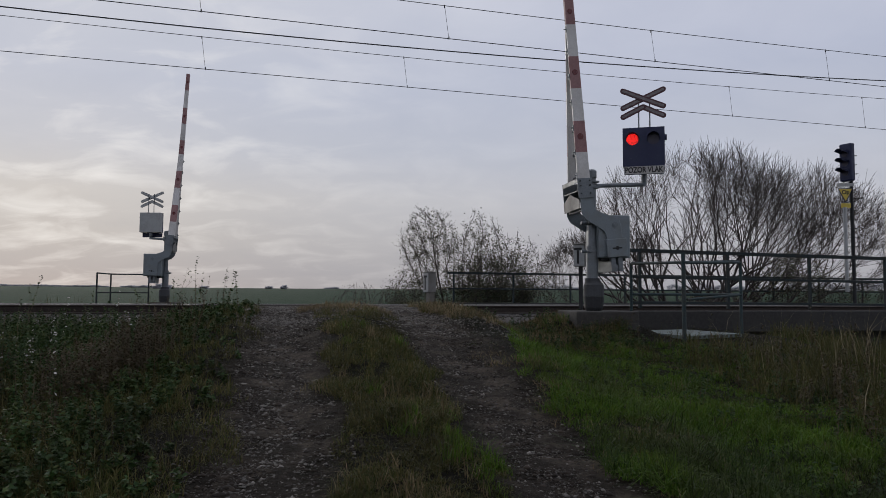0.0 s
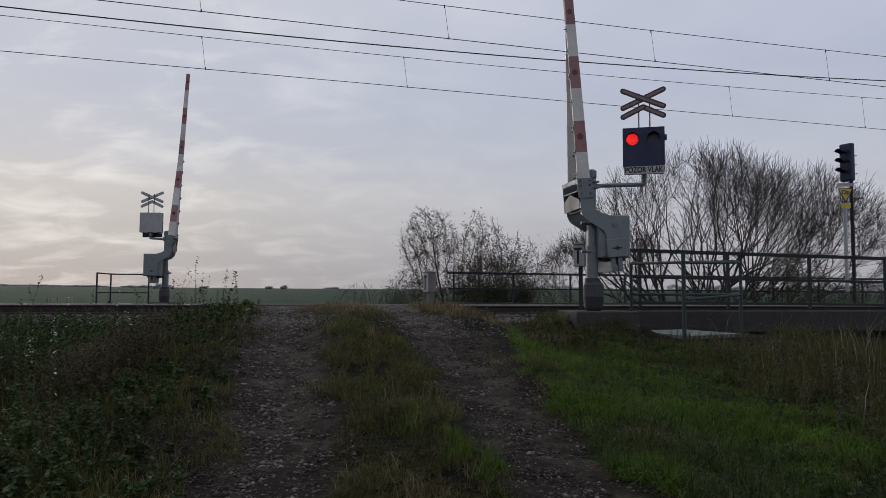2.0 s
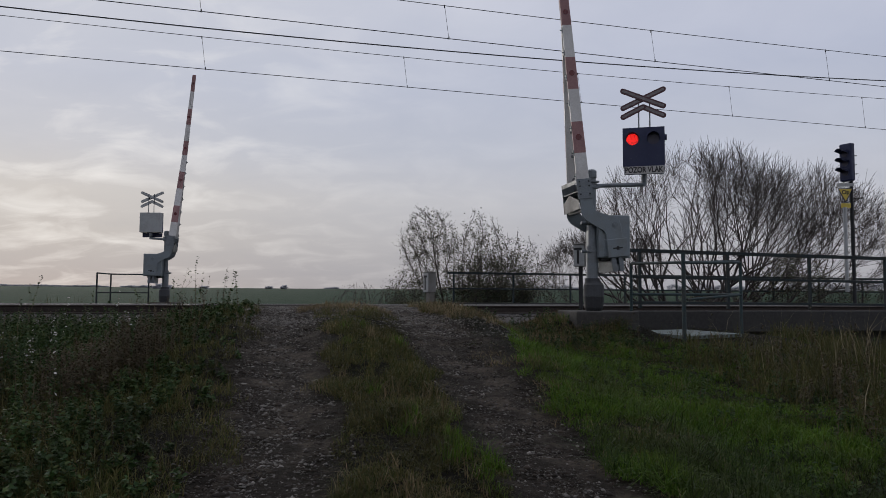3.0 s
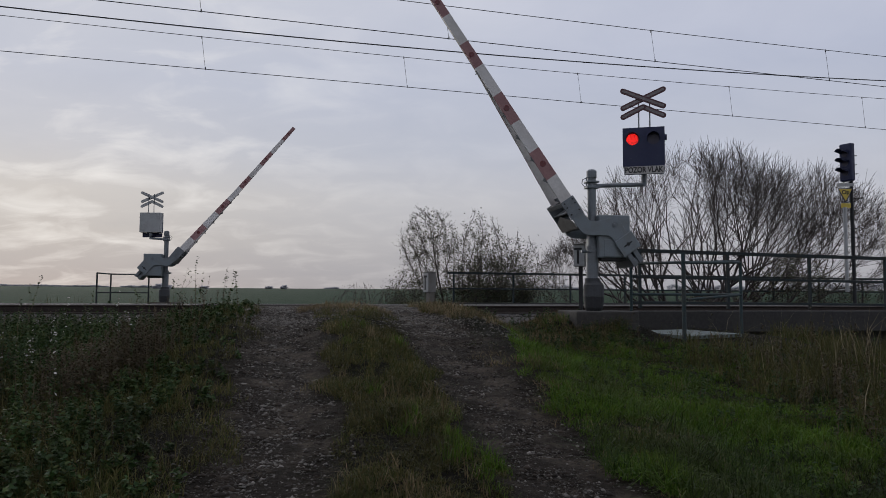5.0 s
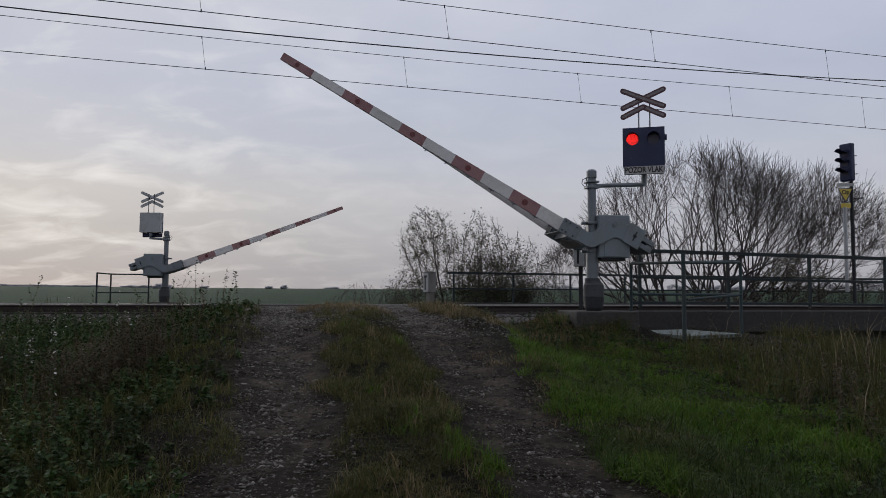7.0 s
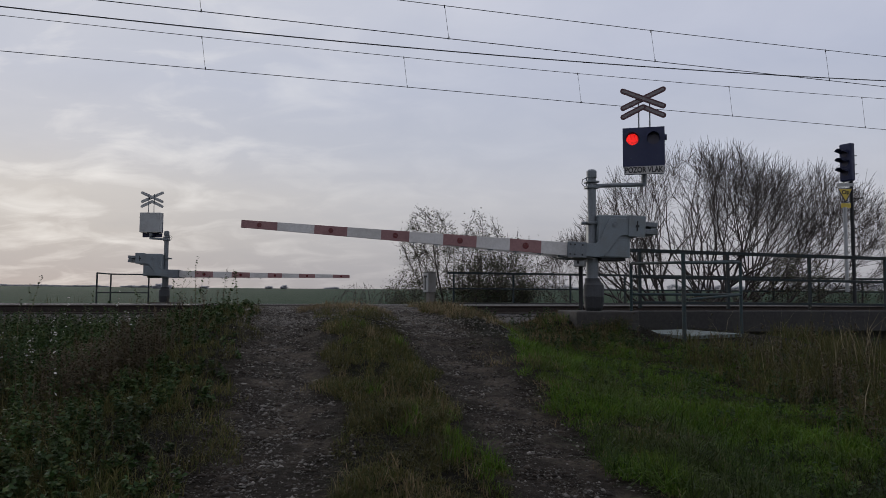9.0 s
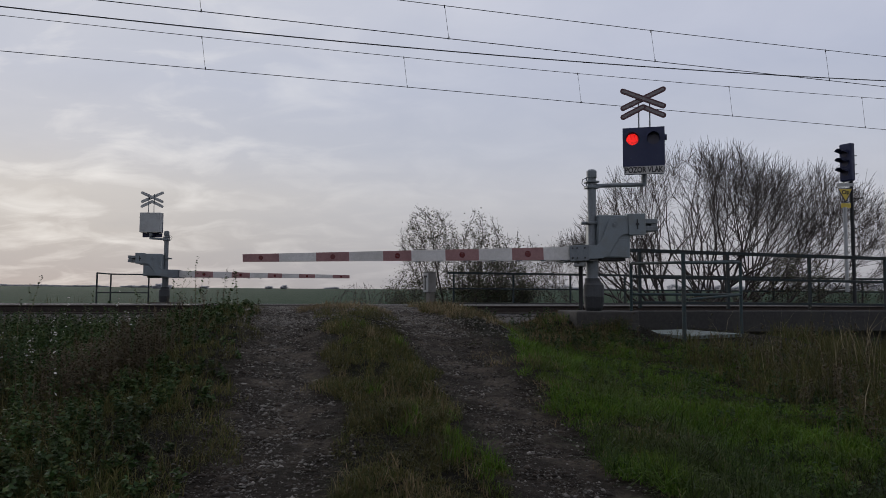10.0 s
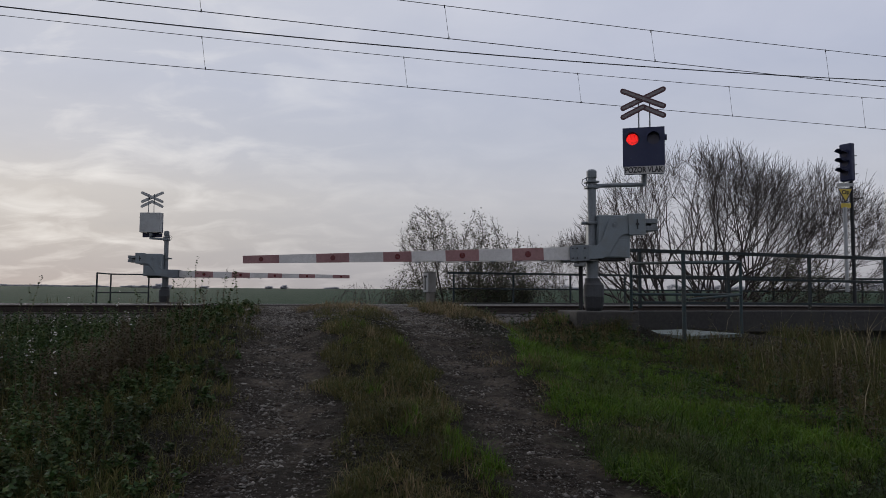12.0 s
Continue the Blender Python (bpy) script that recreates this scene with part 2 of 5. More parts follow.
def rod(bm, a, b, r0, r1=None, seg=12):
    """A round bar from a to b."""
    a, b = Vector(a), Vector(b)
    r1 = r0 if r1 is None else r1
    d = b - a
    m = Matrix.Translation((a + b) / 2) @ d.to_track_quat("Z", "Y").to_matrix().to_4x4()
    bmesh.ops.create_cone(bm, cap_ends=True, segments=seg, radius1=r0, radius2=r1, depth=d.length, matrix=m)
    return bm


def prism(bm, outline, y0, y1, bevel=0.0):
    """An outline in x and z, given depth from y0 to y1."""
    a = [bm.verts.new((x, y0, z)) for x, z in outline]
    b = [bm.verts.new((x, y1, z)) for x, z in outline]
    n = len(a)
    bm.faces.new(a)
    bm.faces.new(b[::-1])
    for i in range(n):
        j = (i + 1) % n
        bm.faces.new((a[i], b[i], b[j], a[j]))
    bmesh.ops.recalc_face_normals(bm, faces=bm.faces)
    if bevel:
        bmesh.ops.bevel(bm, geom=list(bm.edges), offset=bevel, segments=1, affect="EDGES")
    return bm


def B():
    return bmesh.new()


def fast_mesh(name, verts, tris, mat, smooth=False):
    """A mesh from numpy arrays of places and triangles."""
    me = bpy.data.meshes.new(name)
    verts = np.ascontiguousarray(verts, dtype=np.float32)
    tris = np.ascontiguousarray(tris, dtype=np.int32)
    me.vertices.add(len(verts))
    me.vertices.foreach_set("co", verts.ravel())
    me.loops.add(tris.size)
    me.loops.foreach_set("vertex_index", tris.ravel())
    me.polygons.add(len(tris))
    me.polygons.foreach_set("loop_start", np.arange(0, tris.size, 3, dtype=np.int32))
    if smooth:
        me.polygons.foreach_set("use_smooth", np.ones(len(tris), dtype=bool))
    me.update(calc_edges=True)
    me.materials.append(mat)
    return new(name, me)


# ---------------------------------------------------------------- ground
def smooth(a, b, v):
    t = np.clip((v - a) / (b - a), 0, 1)
    return t * t * (3 - 2 * t)


ROAD_Y = [-20, 0, 4.4, 8.5, 12, 15.5, 22, 40, 400]
ROAD_X = [3.2, 0.50, -0.22, -1.05, -1.75, -2.7, -5.0, -12.0, -120.0]


def road_x(y):
    return np.interp(y, ROAD_Y, ROAD_X)


WAVES = np.random.RandomState(4)
WAVE_SET = [(WAVES.uniform(0.5, 9), WAVES.uniform(0, 6.3), WAVES.uniform(0, 6.3)) for _ in range(26)]


def rough_field(x, y):
    """Uneven ground, in about -1..1."""
    s = np.zeros_like(x)
    for k, a, p in WAVE_SET:
        s += np.sin(k * (x * math.cos(a) + y * math.sin(a)) + p) / (1 + 0.35 * k)
    return s / 4.0


def ground_parts(x, y):
    n = y * CA - x * SA
    d = x - road_x(y)
    ramp = np.interp(n, [-60, -2, 4.3, 8.3, 9.8, 11, 25, 31, 60], [-2.2, -1.79, -0.77, -0.125, -0.02, -0.005, -0.11, -1.3, -1.4])
    left = np.interp(n, [-60, 2, 5, 9, 11.5, 13.2, 21.5, 26, 60], [-2.2, -1.22, -0.90, -0.52, -0.40, -0.36, -0.36, -1.3, -1.4])
    right = np.interp(n, [-60, 2, 5, 9.6, 11.5, 13.2, 21.5, 26, 60], [-2.2, -1.30, -0.90, -0.44, -0.40, -0.36, -0.36, -1.3, -1.4])
    side = np.where(d < 0, left, right)
    w = np.where(d < 0, smooth(1.35, 2.9, -d), smooth(1.5, 2.7, d))
    z = ramp * (1 - w) + side * w
    # earth heaped round the barrier's block
    heap = 0.27 * np.exp(-(((x - 2.2) / 1.0) ** 2 + ((y - 11.5) / 0.75) ** 2) ** 2)
    z = z + heap * (z < -0.13)
    # the field rises gently to a crest
    dist = np.hypot(x, y)
    z = z + np.clip(dist - 60, 0, 1440) * 0.0119 * smooth(28, 60, n)
    # stream bed under the bridge
    u = x * CA + y * SA
    ditch = smooth(8.6, 11.0, u) * smooth(7.5, 10.0, n) * (1 - smooth(24, 27, n))
    z = z - 1.5 * ditch
    wob = 0.05 * np.sin(y * 2.3) + 0.05 * np.sin(y * 5.1 + x) + 0.04 * np.sin(11 * y + 3 * x)
    rut_l = np.exp(-((d + 0.80 + 0.5 * wob) / (0.42 + 0.5 * wob)) ** 4)
    rut_r = np.exp(-((d - 0.90 + 0.4 * wob) / (0.43 - 0.5 * wob)) ** 4)
    near = 1 - smooth(9.0, 12.5, n)
    rut = np.clip(rut_l + rut_r, 0, 1)
    z = z - 0.055 * rut * near + 0.05 * np.exp(-(d / 0.4) ** 2) * near
    return n, d, z, rut


def ground_z(x, y):
    x, y = np.asarray(x, float), np.asarray(y, float)
    n, d, z, rut = ground_parts(x, y)
    far = smooth(40, 90, np.hypot(x, y))
    return z + 0.028 * rough_field(x, y) * (1 - far)


def ground_material():
    m = bpy.data.materials.new("ground_soil_and_field")
    m.use_nodes = True
    nt = m.node_tree
    bsdf = nt.nodes["Principled BSDF"]
    tc = nt.nodes.new("ShaderNodeTexCoord")
    co = tc.outputs["Object"]
    rut = nt.nodes.new("ShaderNodeAttribute")
    rut.attribute_name = "wheel_track"
    fld = nt.nodes.new("ShaderNodeAttribute")
    fld.attribute_name = "field"
    fine = noise_node(nt, co, 26, 6, 0.65).outputs[0]
    mid = noise_node(nt, co, 3.2, 5, 0.6).outputs[0]
    wide = noise_node(nt, co, 0.02, 4, 0.6).outputs[0]
    soil = mix_node(nt, ramp_node(nt, fine, [(0.3, 0.0), (0.7, 1.0)]), (0.005, 0.0036, 0.0025), (0.013, 0.0095, 0.006))
    worn = mix_node(nt, ramp_node(nt, fine, [(0.3, 0.0), (0.72, 1.0)]), (0.046, 0.036, 0.027), (0.135, 0.110, 0.085))
    worn = mix_node(nt, ramp_node(nt, mid, [(0.40, 0.0), (0.56, 0.9)]), worn, (0.024, 0.019, 0.014))
    thatch = mix_node(nt, ramp_node(nt, mid, [(0.35, 0.0), (0.65, 1.0)]), soil, (0.011, 0.011, 0.004))
    col = mix_node(nt, rut.outputs["Fac"], thatch, worn)
    crop = mix_node(nt, ramp_node(nt, wide, [(0.3, 0.0), (0.7, 1.0)]), (0.013, 0.036, 0.014), (0.021, 0.045, 0.021))
    col = mix_node(nt, fld.outputs["Fac"], col, crop)
    link(nt, col, bsdf.inputs["Base Color"])
    bsdf.inputs["Roughness"].default_value = 0.95
    bsdf.inputs["Specular IOR Level"].default_value = 0.15
    b = nt.nodes.new("ShaderNodeBump")
    b.inputs["Strength"].default_value = 1.0
    b.inputs["Distance"].default_value = 0.06
    grit = noise_node(nt, co, 75, 4, 0.7).outputs[0]
    link(nt, math_node(nt, "ADD", fine, math_node(nt, "MULTIPLY", grit, 0.5)), b.inputs["Height"])
    link(nt, b.outputs[0], bsdf.inputs["Normal"])
    return m


def spread(lo, hi, step, far_lo, far_hi, grow=1.22):
    mid = list(np.arange(lo, hi, step))
    a, s = lo, step
    out = []
    while a > far_lo:
        s *= grow
        a -= s
        out.append(max(a, far_lo))
    b, s = mid[-1], step
    out2 = []
    while b < far_hi:
        s *= grow
        b += s
        out2.append(min(b, far_hi))
    return np.array(out[::-1] + mid + out2)


def build_ground():
    gx = spread(-7.5, 8.5, 0.075, -4000, 4000)
    gy = spread(3.0, 13.0, 0.07, -300, 4500)
    X, Y = np.meshgrid(gx, gy)
    n, d, z, rut = ground_parts(X, Y)
    far = smooth(40, 90, np.hypot(X, Y))
    Z = ground_z(X, Y)
    fine = np.array([noise.noise((a * 5, b * 5, 0.0)) for a, b in zip(X.ravel(), Y.ravel())]).reshape(X.shape)
    Z = Z + 0.016 * fine * (1 - far)
    nx, ny = len(gx), len(gy)
    i = np.arange(nx * ny).reshape(ny, nx)
    a, b, c, e = i[:-1, :-1].ravel(), i[:-1, 1:].ravel(), i[1:, 1:].ravel(), i[1:, :-1].ravel()
    tris = np.concatenate([np.stack([a, b, c], 1), np.stack([a, c, e], 1)])
    ob = fast_mesh("ground", np.stack([X.ravel(), Y.ravel(), Z.ravel()], 1), tris, ground_material(), True)
    crossing = smooth(8.6, 9.8, n) * (1 - smooth(24, 27, n)) * np.clip(1 - smooth(2.0, 2.6, np.abs(d)), 0, 1)
    fade = np.clip(rut + 0.25 * rough_field(X * 3, Y * 3) * (rut > 0.05), 0, 1)
    wt = np.clip(np.maximum(fade, crossing), 0, 1)
    at = ob.data.attributes.new("wheel_track", "FLOAT", "POINT")
    at.data.foreach_set("value", wt.ravel().astype(np.float32))
    at = ob.data.attributes.new("field", "FLOAT", "POINT")
    at.data.foreach_set("value", np.maximum(smooth(25.5, 29, n), np.maximum(smooth(9, 14, np.abs(d)), smooth(0.0, 2.0, -n) * smooth(1.5, 2.2, np.abs(d))) * (n < 11)).ravel().astype(np.float32))
    tagged(ob, "rutted dirt ramp, grass verges and flat green crop field", "ground", kind="structure")


build_ground()


# ---------------------------------------------------------------- railway
def build_track(name, axis, label, level=0.0):
    """Two rails on sleepers, along the railway."""
    t = empty(name, Matrix.Translation(tk(0, axis, level)) @ pose(0, 0, 0, 0, 0, 16.6), label, "railway track", "railway tracks", "structure")
    prof = [(-0.036, -0.011), (-0.027, 0), (0.027, 0), (0.036, -0.011), (0.036, -0.035), (0.010, -0.05), (0.010, -0.135), (0.07, -0.155), (0.07, -0.172),
            (-0.07, -0.172), (-0.07, -0.155), (-0.010, -0.135), (-0.010, -0.05), (-0.036, -0.035)]
    for s in (-1, 1):
        bm = B()
        prism(bm, [(x + s * 0.754, z) for x, z in prof], -70, 90)
        bmesh.ops.rotate(bm, verts=bm.verts, cent=(0, 0, 0), matrix=Matrix.Rotation(radians(-90), 3, "Z"))
        for f in bm.faces:
            f.material_index = 1 if f.calc_center_median().z > -0.0075 else 0
        part("rail", bm, [M_RUST, M_SHINE], t)
    bm = B()
    prism(bm, [(-1.3, -0.36), (1.3, -0.36), (1.3, -0.21), (1.25, -0.19), (0.55, -0.175), (0.2, -0.21), (-0.2, -0.21), (-0.55, -0.175),
               (-1.25, -0.19), (-1.3, -0.21)], -0.13, 0.13)
    bmesh.ops.rotate(bm, verts=bm.verts, cent=(0, 0, 0), matrix=Matrix.Rotation(radians(90), 3, "Z"))
    me = bpy.data.meshes.new("sleeper")
    bm.to_mesh(me)
    bm.free()
    me.materials.append(M_CONC)
    for i in range(-30, 60):
        ob = new("sleeper", me)
        ob.parent = t
        ob.location = (i * 0.6, 0, 0)


build_track("railway_track_near", 14.9, "rusty steel rails on concrete sleepers over grey ballast")
build_track("railway_track_far", 18.75, "rusty steel rails on concrete sleepers over grey ballast", -0.14)


def stones(name, x, y, z, size, mat, seed, flat=0.6):
    """Many small angular stones, each a squashed octahedron with uneven corners."""
    r = np.random.RandomState(seed)
    k = len(x)
    base = np.array([[1, 0, 0], [0, 1, 0], [-1, 0, 0], [0, -1, 0], [0, 0, 1], [0, 0, -1]], float)
    v = base[None] * r.uniform(0.6, 1.25, (k, 6, 1)) + r.uniform(-0.25, 0.25, (k, 6, 3))
    a = r.uniform(0, 6.28, k)
    c, s = np.cos(a), np.sin(a)
    vx = v[..., 0] * c[:, None] - v[..., 1] * s[:, None] * 0.75
    vy = v[..., 0] * s[:, None] + v[..., 1] * c[:, None] * 0.75
    vz = v[..., 2] * flat
    P = np.stack([vx * size[:, None] + x[:, None], vy * size[:, None] + y[:, None], vz * size[:, None] + z[:, None]], -1).reshape(-1, 3)
    t = np.array([[0, 1, 4], [1, 2, 4], [2, 3, 4], [3, 0, 4], [1, 0, 5], [2, 1, 5], [3, 2, 5], [0, 3, 5]])
    T = (t[None] + 6 * np.arange(k)[:, None, None]).reshape(-1, 3)
    return fast_mesh(name, P, T, mat)


def build_ballast():
    r = np.random.RandomState(11)
    k = 12000
    u, n = r.uniform(-22, 30, k), np.concatenate([r.uniform(12.4, 13.9, k // 2), r.uniform(13.5, 21.4, k - k // 2)])
    x, y = u * CA - n * SA, u * SA + n * CA
    d = np.abs(x - road_x(y))
    keep = (d > 2.7)
    x, y, n = x[keep], y[keep], n[keep]
    z = np.interp(n, [12.4, 13.3, 16.2, 17.2, 20.5, 21.4], [-0.42, -0.215, -0.215, -0.36, -0.36, -0.50])
    ob = stones("ballast", x, y, z, r.uniform(0.025, 0.06, len(x)), M_BALLAST, 12, 0.8)
    tagged(ob, "grey crushed stone ballast between the rails", "ballast", kind="stuff")
    bm = B()
    prism(bm, [(12.2, -0.62), (12.3, -0.42), (13.3, -0.225), (16.2, -0.225), (17.2, -0.37), (20.5, -0.37), (21.6, -0.52), (21.8, -0.62)], -70, 90)
    bmesh.ops.rotate(bm, verts=bm.verts, cent=(0, 0, 0), matrix=Matrix.Rotation(radians(90), 3, "Z"))
    for v in bm.verts:      # along the railway, across it
        u, nn = -v.co.x, v.co.y
        p = tk(u, v.co.y, v.co.z)
        v.co = p
    bmesh.ops.recalc_face_normals(bm, faces=bm.faces)
    ob = done(bm, "track_bed", M_BALLAST)
    tagged(ob, "raised bed of grey ballast under both tracks", "track bed", kind="structure")


build_ballast()


def wire(name, pts, r, label, group="", category="overhead wire"):
    cu = bpy.data.curves.new(name, "CURVE")
    cu.dimensions, cu.bevel_depth, cu.bevel_resolution = "3D", r, 1
    sp = cu.splines.new("POLY")
    sp.points.add(len(pts) - 1)
    for p, q in zip(sp.points, pts):
        p.co = (*q, 1)
    cu.materials.append(M_WIRE)
    ob = new(name, cu)
    me = bpy.data.meshes.new_from_object(ob.evaluated_get(bpy.context.evaluated_depsgraph_get()))
    bpy.data.objects.remove(ob)
    me.name = name
    return new(name, me)


CONTACT_Z = 5.745


def build_catenary(axis, u0, step, low, low_u):
    """Contact wire, carrying wire and droppers over one track."""
    root = empty("overhead_line", Matrix.Identity(4), "dark contact wire hung by droppers from a carrying wire", "overhead line", "overhead lines")

    def carry(u):
        return CONTACT_Z + low + 0.00065 * (u - low_u) ** 2
    us = np.linspace(-60, 90, 90)
    a = wire("contact_wire", [tk(u, axis, CONTACT_Z) for u in us], 0.0085, "")
    b = wire("carrying_wire", [tk(u, axis, carry(u)) for u in us], 0.0075, "")
    a.parent = b.parent = root
    for i in range(-6, 14):
        u = u0 + i * step
        c = B()
        rod(c, tk(u, axis, CONTACT_Z), tk(u - 0.1, axis, carry(u - 0.1)), 0.0045, seg=6)
        rod(c, tk(u, axis, CONTACT_Z - 0.015), tk(u, axis, CONTACT_Z + 0.05), 0.014, seg=6)
        rod(c, tk(u - 0.1, axis, carry(u - 0.1) - 0.05), tk(u - 0.1, axis, carry(u - 0.1) + 0.015), 0.014, seg=6)
        part("dropper", c, M_WIRE, root)


build_catenary(18.75, -0.56, 5.13, 0.80, 2.0)
build_catenary(14.9, -0.55, 5.1, 0.72, 4.5)
ob = wire("feeder_cable", [tk(u, 20.5, 7.40 - 0.0071 * (u + 5.24) + 0.0011 * (u + 5.24) ** 2) for u in np.linspace(-50, 70, 80)], 0.017, "")
tagged(ob, "thick dark feeder cable sagging above the tracks", "cable")


# ---------------------------------------------------------------- crossing barriers
PX = 0.00877
STRIPES = [0.0, 0.415, 0.905, 1.415, 1.92, 2.425, 2.84, 3.33, 3.80, 4.32, 4.82]


def beam_section(s):
    """Top, bottom, front and back of the boom at s metres from its bracket."""
    k = min(s / 5.1, 1.0)
    deep = max(0.055, 0.46 * (1 - s / 2.75))
    front = -0.185 + 0.03 * k
    return -0.326 - 0.012 * k, -0.525 + 0.086 * k, front, front + deep


FAR_ARM = 0.44


def build_boom(parent, reach):
    """The swinging boom with its fork, weights and striped beam; its origin is the pivot."""
    boom = new("boom")
    boom.parent = parent
    outline = [(-12.5, -3), (-17.5, 9), (-22.5, 21.5), (-27, 30), (-33, 35), (-40, 35.6), (-54, 35.7), (-54, 59), (-40, 59), (-26, 58.6), (-18, 56), (-12.5, 52),
               (-6, 43), (0, 34), (5.7, 26), (10, 20.5), (16, 17.5), (24, 17), (56, 17), (56, -19), (24, -19), (22, -12), (2, -12), (-6, -10.5), (-10, -7.5)]
    shape = [(x * PX, -z * PX) for x, z in outline]
    for y in (-0.20, FAR_ARM):
        bm = B()
        prism(bm, shape, y, y + 0.022, 0.003)
        part("fork_plate", bm, M_GREY, boom)
    # clamp that takes the beam: an open channel of three plates with a web
    bm = B()
    x0, x1, zt, zb = -85 * PX, -50 * PX, -35 * PX, -62 * PX
    box(bm, (x0, -0.215, zb), (x1, -0.2025, zt), 0.003)
    box(bm, (x0, FAR_ARM + 0.0245, zb), (x1, FAR_ARM + 0.037, zt), 0.003)
    box(bm, (x0 + 0.004, -0.20, zt - 0.012), (x1, FAR_ARM + 0.022, zt), 0.003)
    box(bm, (x1 - 0.13, -0.20, zb + 0.01), (x1 - 0.115, FAR_ARM + 0.022, zt - 0.014), 0.0)
    box(bm, (x0 + 0.004, -0.20, zb), (x0 + 0.07, FAR_ARM + 0.022, zb + 0.012), 0.003)
    part("beam_bracket", bm, M_STEEL, boom, "dark steel clamp holding the beam")
    for bx in (-80, -72, -58):
        for bz in (-40, -57):
            bm = B()
            rod(bm, (bx * PX, -0.228, bz * PX), (bx * PX, -0.214, bz * PX), 0.013, seg=6)
            part("bolt", bm, M_RUBBER, boom)
    # sheet under the fork arms, with a gabled outer edge
    bm = B()
    rows = []
    for z in (-0.545, -0.537):
        rows.append([bm.verts.new((-u, y, z)) for u, y in ((0.29, -0.215), (0.42, -0.215), (0.54, 0.16), (0.43, FAR_ARM + 0.04), (0.27, FAR_ARM + 0.04))])
    bm.faces.new(rows[0])
    bm.faces.new(rows[1][::-1])
    for a in range(5):
        b = (a + 1) % 5
        bm.faces.new((rows[0][a], rows[1][a], rows[1][b], rows[0][b]))
    bmesh.ops.recalc_face_normals(bm, faces=bm.faces)
    part("under_sheet", bm, M_POSTCASE, boom, "pale grey gabled sheet between the fork arms")
    bm = B()
    box(bm, (-0.30, -0.178, -0.50), (-0.24, FAR_ARM, -0.44), 0.01)
    part("fork_tie", bm, M_STEEL, boom)
    bm = B()
    box(bm, (25 * PX, -0.225, -19 * PX), (57 * PX, -0.2025, 19 * PX), 0.008)
    part("weight_door", bm, M_GREY, boom)
    bm = B()
    box(bm, (26 * PX, -0.176, -17 * PX), (55 * PX, FAR_ARM - 0.002, 17 * PX), 0.012)
    part("counterweight", bm, M_GREY, boom)
    for z0, z1 in ((-12, -3.2), (1.0, 10)):
        bm = B()
        box(bm, (57.4 * PX, -0.19, z0 * PX), (82 * PX, 0.36, z1 * PX), 0.008)
        part("weight_plate", bm, M_STEEL, boom)
    bm = B()
    box(bm, (70 * PX, -0.17, -3.1 * PX), (80 * PX, 0.34, 0.9 * PX), 0.0)
    for x in (61, 65, 69):
        rod(bm, (x * PX, -0.1, -3.2 * PX), (x * PX, -0.1, 1.0 * PX), 0.012, seg=8)
    part("weight_spacer", bm, M_STEEL, boom)
    for y in (-0.232, FAR_ARM + 0.02):
        bm = B()
        box(bm, (40 * PX, y, -9 * PX), (42.5 * PX, y + 0.008, 9 * PX), 0.003)
        box(bm, (38 * PX, y - 0.004, -2 * PX), (44.5 * PX, y + 0.006, 2.2 * PX), 0.003)
        part("latch", bm, M_INK, boom, "black door latch")
    for s in (-1, 1):
        bm = B()
        y = -0.20 if s < 0 else FAR_ARM + 0.022
        rod(bm, (0, y - s * 0.03, 0), (0, y + s * 0.010, 0), 0.046, seg=18)
        rod(bm, (0, y, 0), (0, y + s * 0.022, 0), 0.026, seg=6)
        part("pivot_bolt", bm, M_STEEL, boom)
    for i in range(10):
        s0, s1 = STRIPES[i] * reach, STRIPES[i + 1] * reach
        cuts = [s0 + (s1 - s0) * q / 3 for q in range(4)]
        red = i % 2 == 1
        for board, side in ((0, -1), (1, 1)):
            bm = B()
            ring = []
            for s in cuts:
                t, b, fr, bk = beam_section(s)
                x = -84 * PX - s
                thick = min(0.0265, (bk - fr) / 2 - 0.0005)
                ya, yb = (fr, fr + thick) if board == 0 else (bk - thick, bk)
                ring.append([bm.verts.new(p) for p in ((x, ya, t), (x, yb, t), (x, yb, b), (x, ya, b))])
            inner = 1 if board == 0 else 3
            for q in range(3):
                for j in range(4):
                    f = bm.faces.new((ring[q][j], ring[q][(j + 1) % 4], ring[q + 1][(j + 1) % 4], ring[q + 1][j]))
                    f.material_index = 1 if j == inner else 0
            bm.faces.new(ring[0][::-1])
            bm.faces.new(ring[-1])
            bmesh.ops.recalc_face_normals(bm, faces=bm.faces)
            st = part("red_stripe" if red else "white_stripe", bm, [M_RED if red else M_WHITE, M_WHITE], boom)
            if red:
                sm = (s0 + s1) / 2
                t, b, fr, bk = beam_section(sm)
                y = fr if board == 0 else bk
                c = B()
                rod(c, (-84 * PX - sm, y - side * 0.004, (t + b) / 2), (-84 * PX - sm, y + side * 0.008, (t + b) / 2), 0.050 - 0.002 * i, seg=16)
                part("reflector", c, M_REFLECT, st, "dark red round reflector")
    # ties between the two boards of the beam
    for s in (0.06, 0.42, 0.80, 1.20, 1.60, 2.0, 2.35):
        t, b, fr, bk = beam_section(s)
        bm = B()
        box(bm, (-84 * PX - s - 0.02, fr + 0.027, (t + b) / 2 - 0.012), (-84 * PX - s + 0.02, bk - 0.027, (t + b) / 2 + 0.012))
        box(bm, (-84 * PX - s - 0.045, fr + 0.004, b - 0.012), (-84 * PX - s + 0.045, fr + 0.04, b - 0.001))
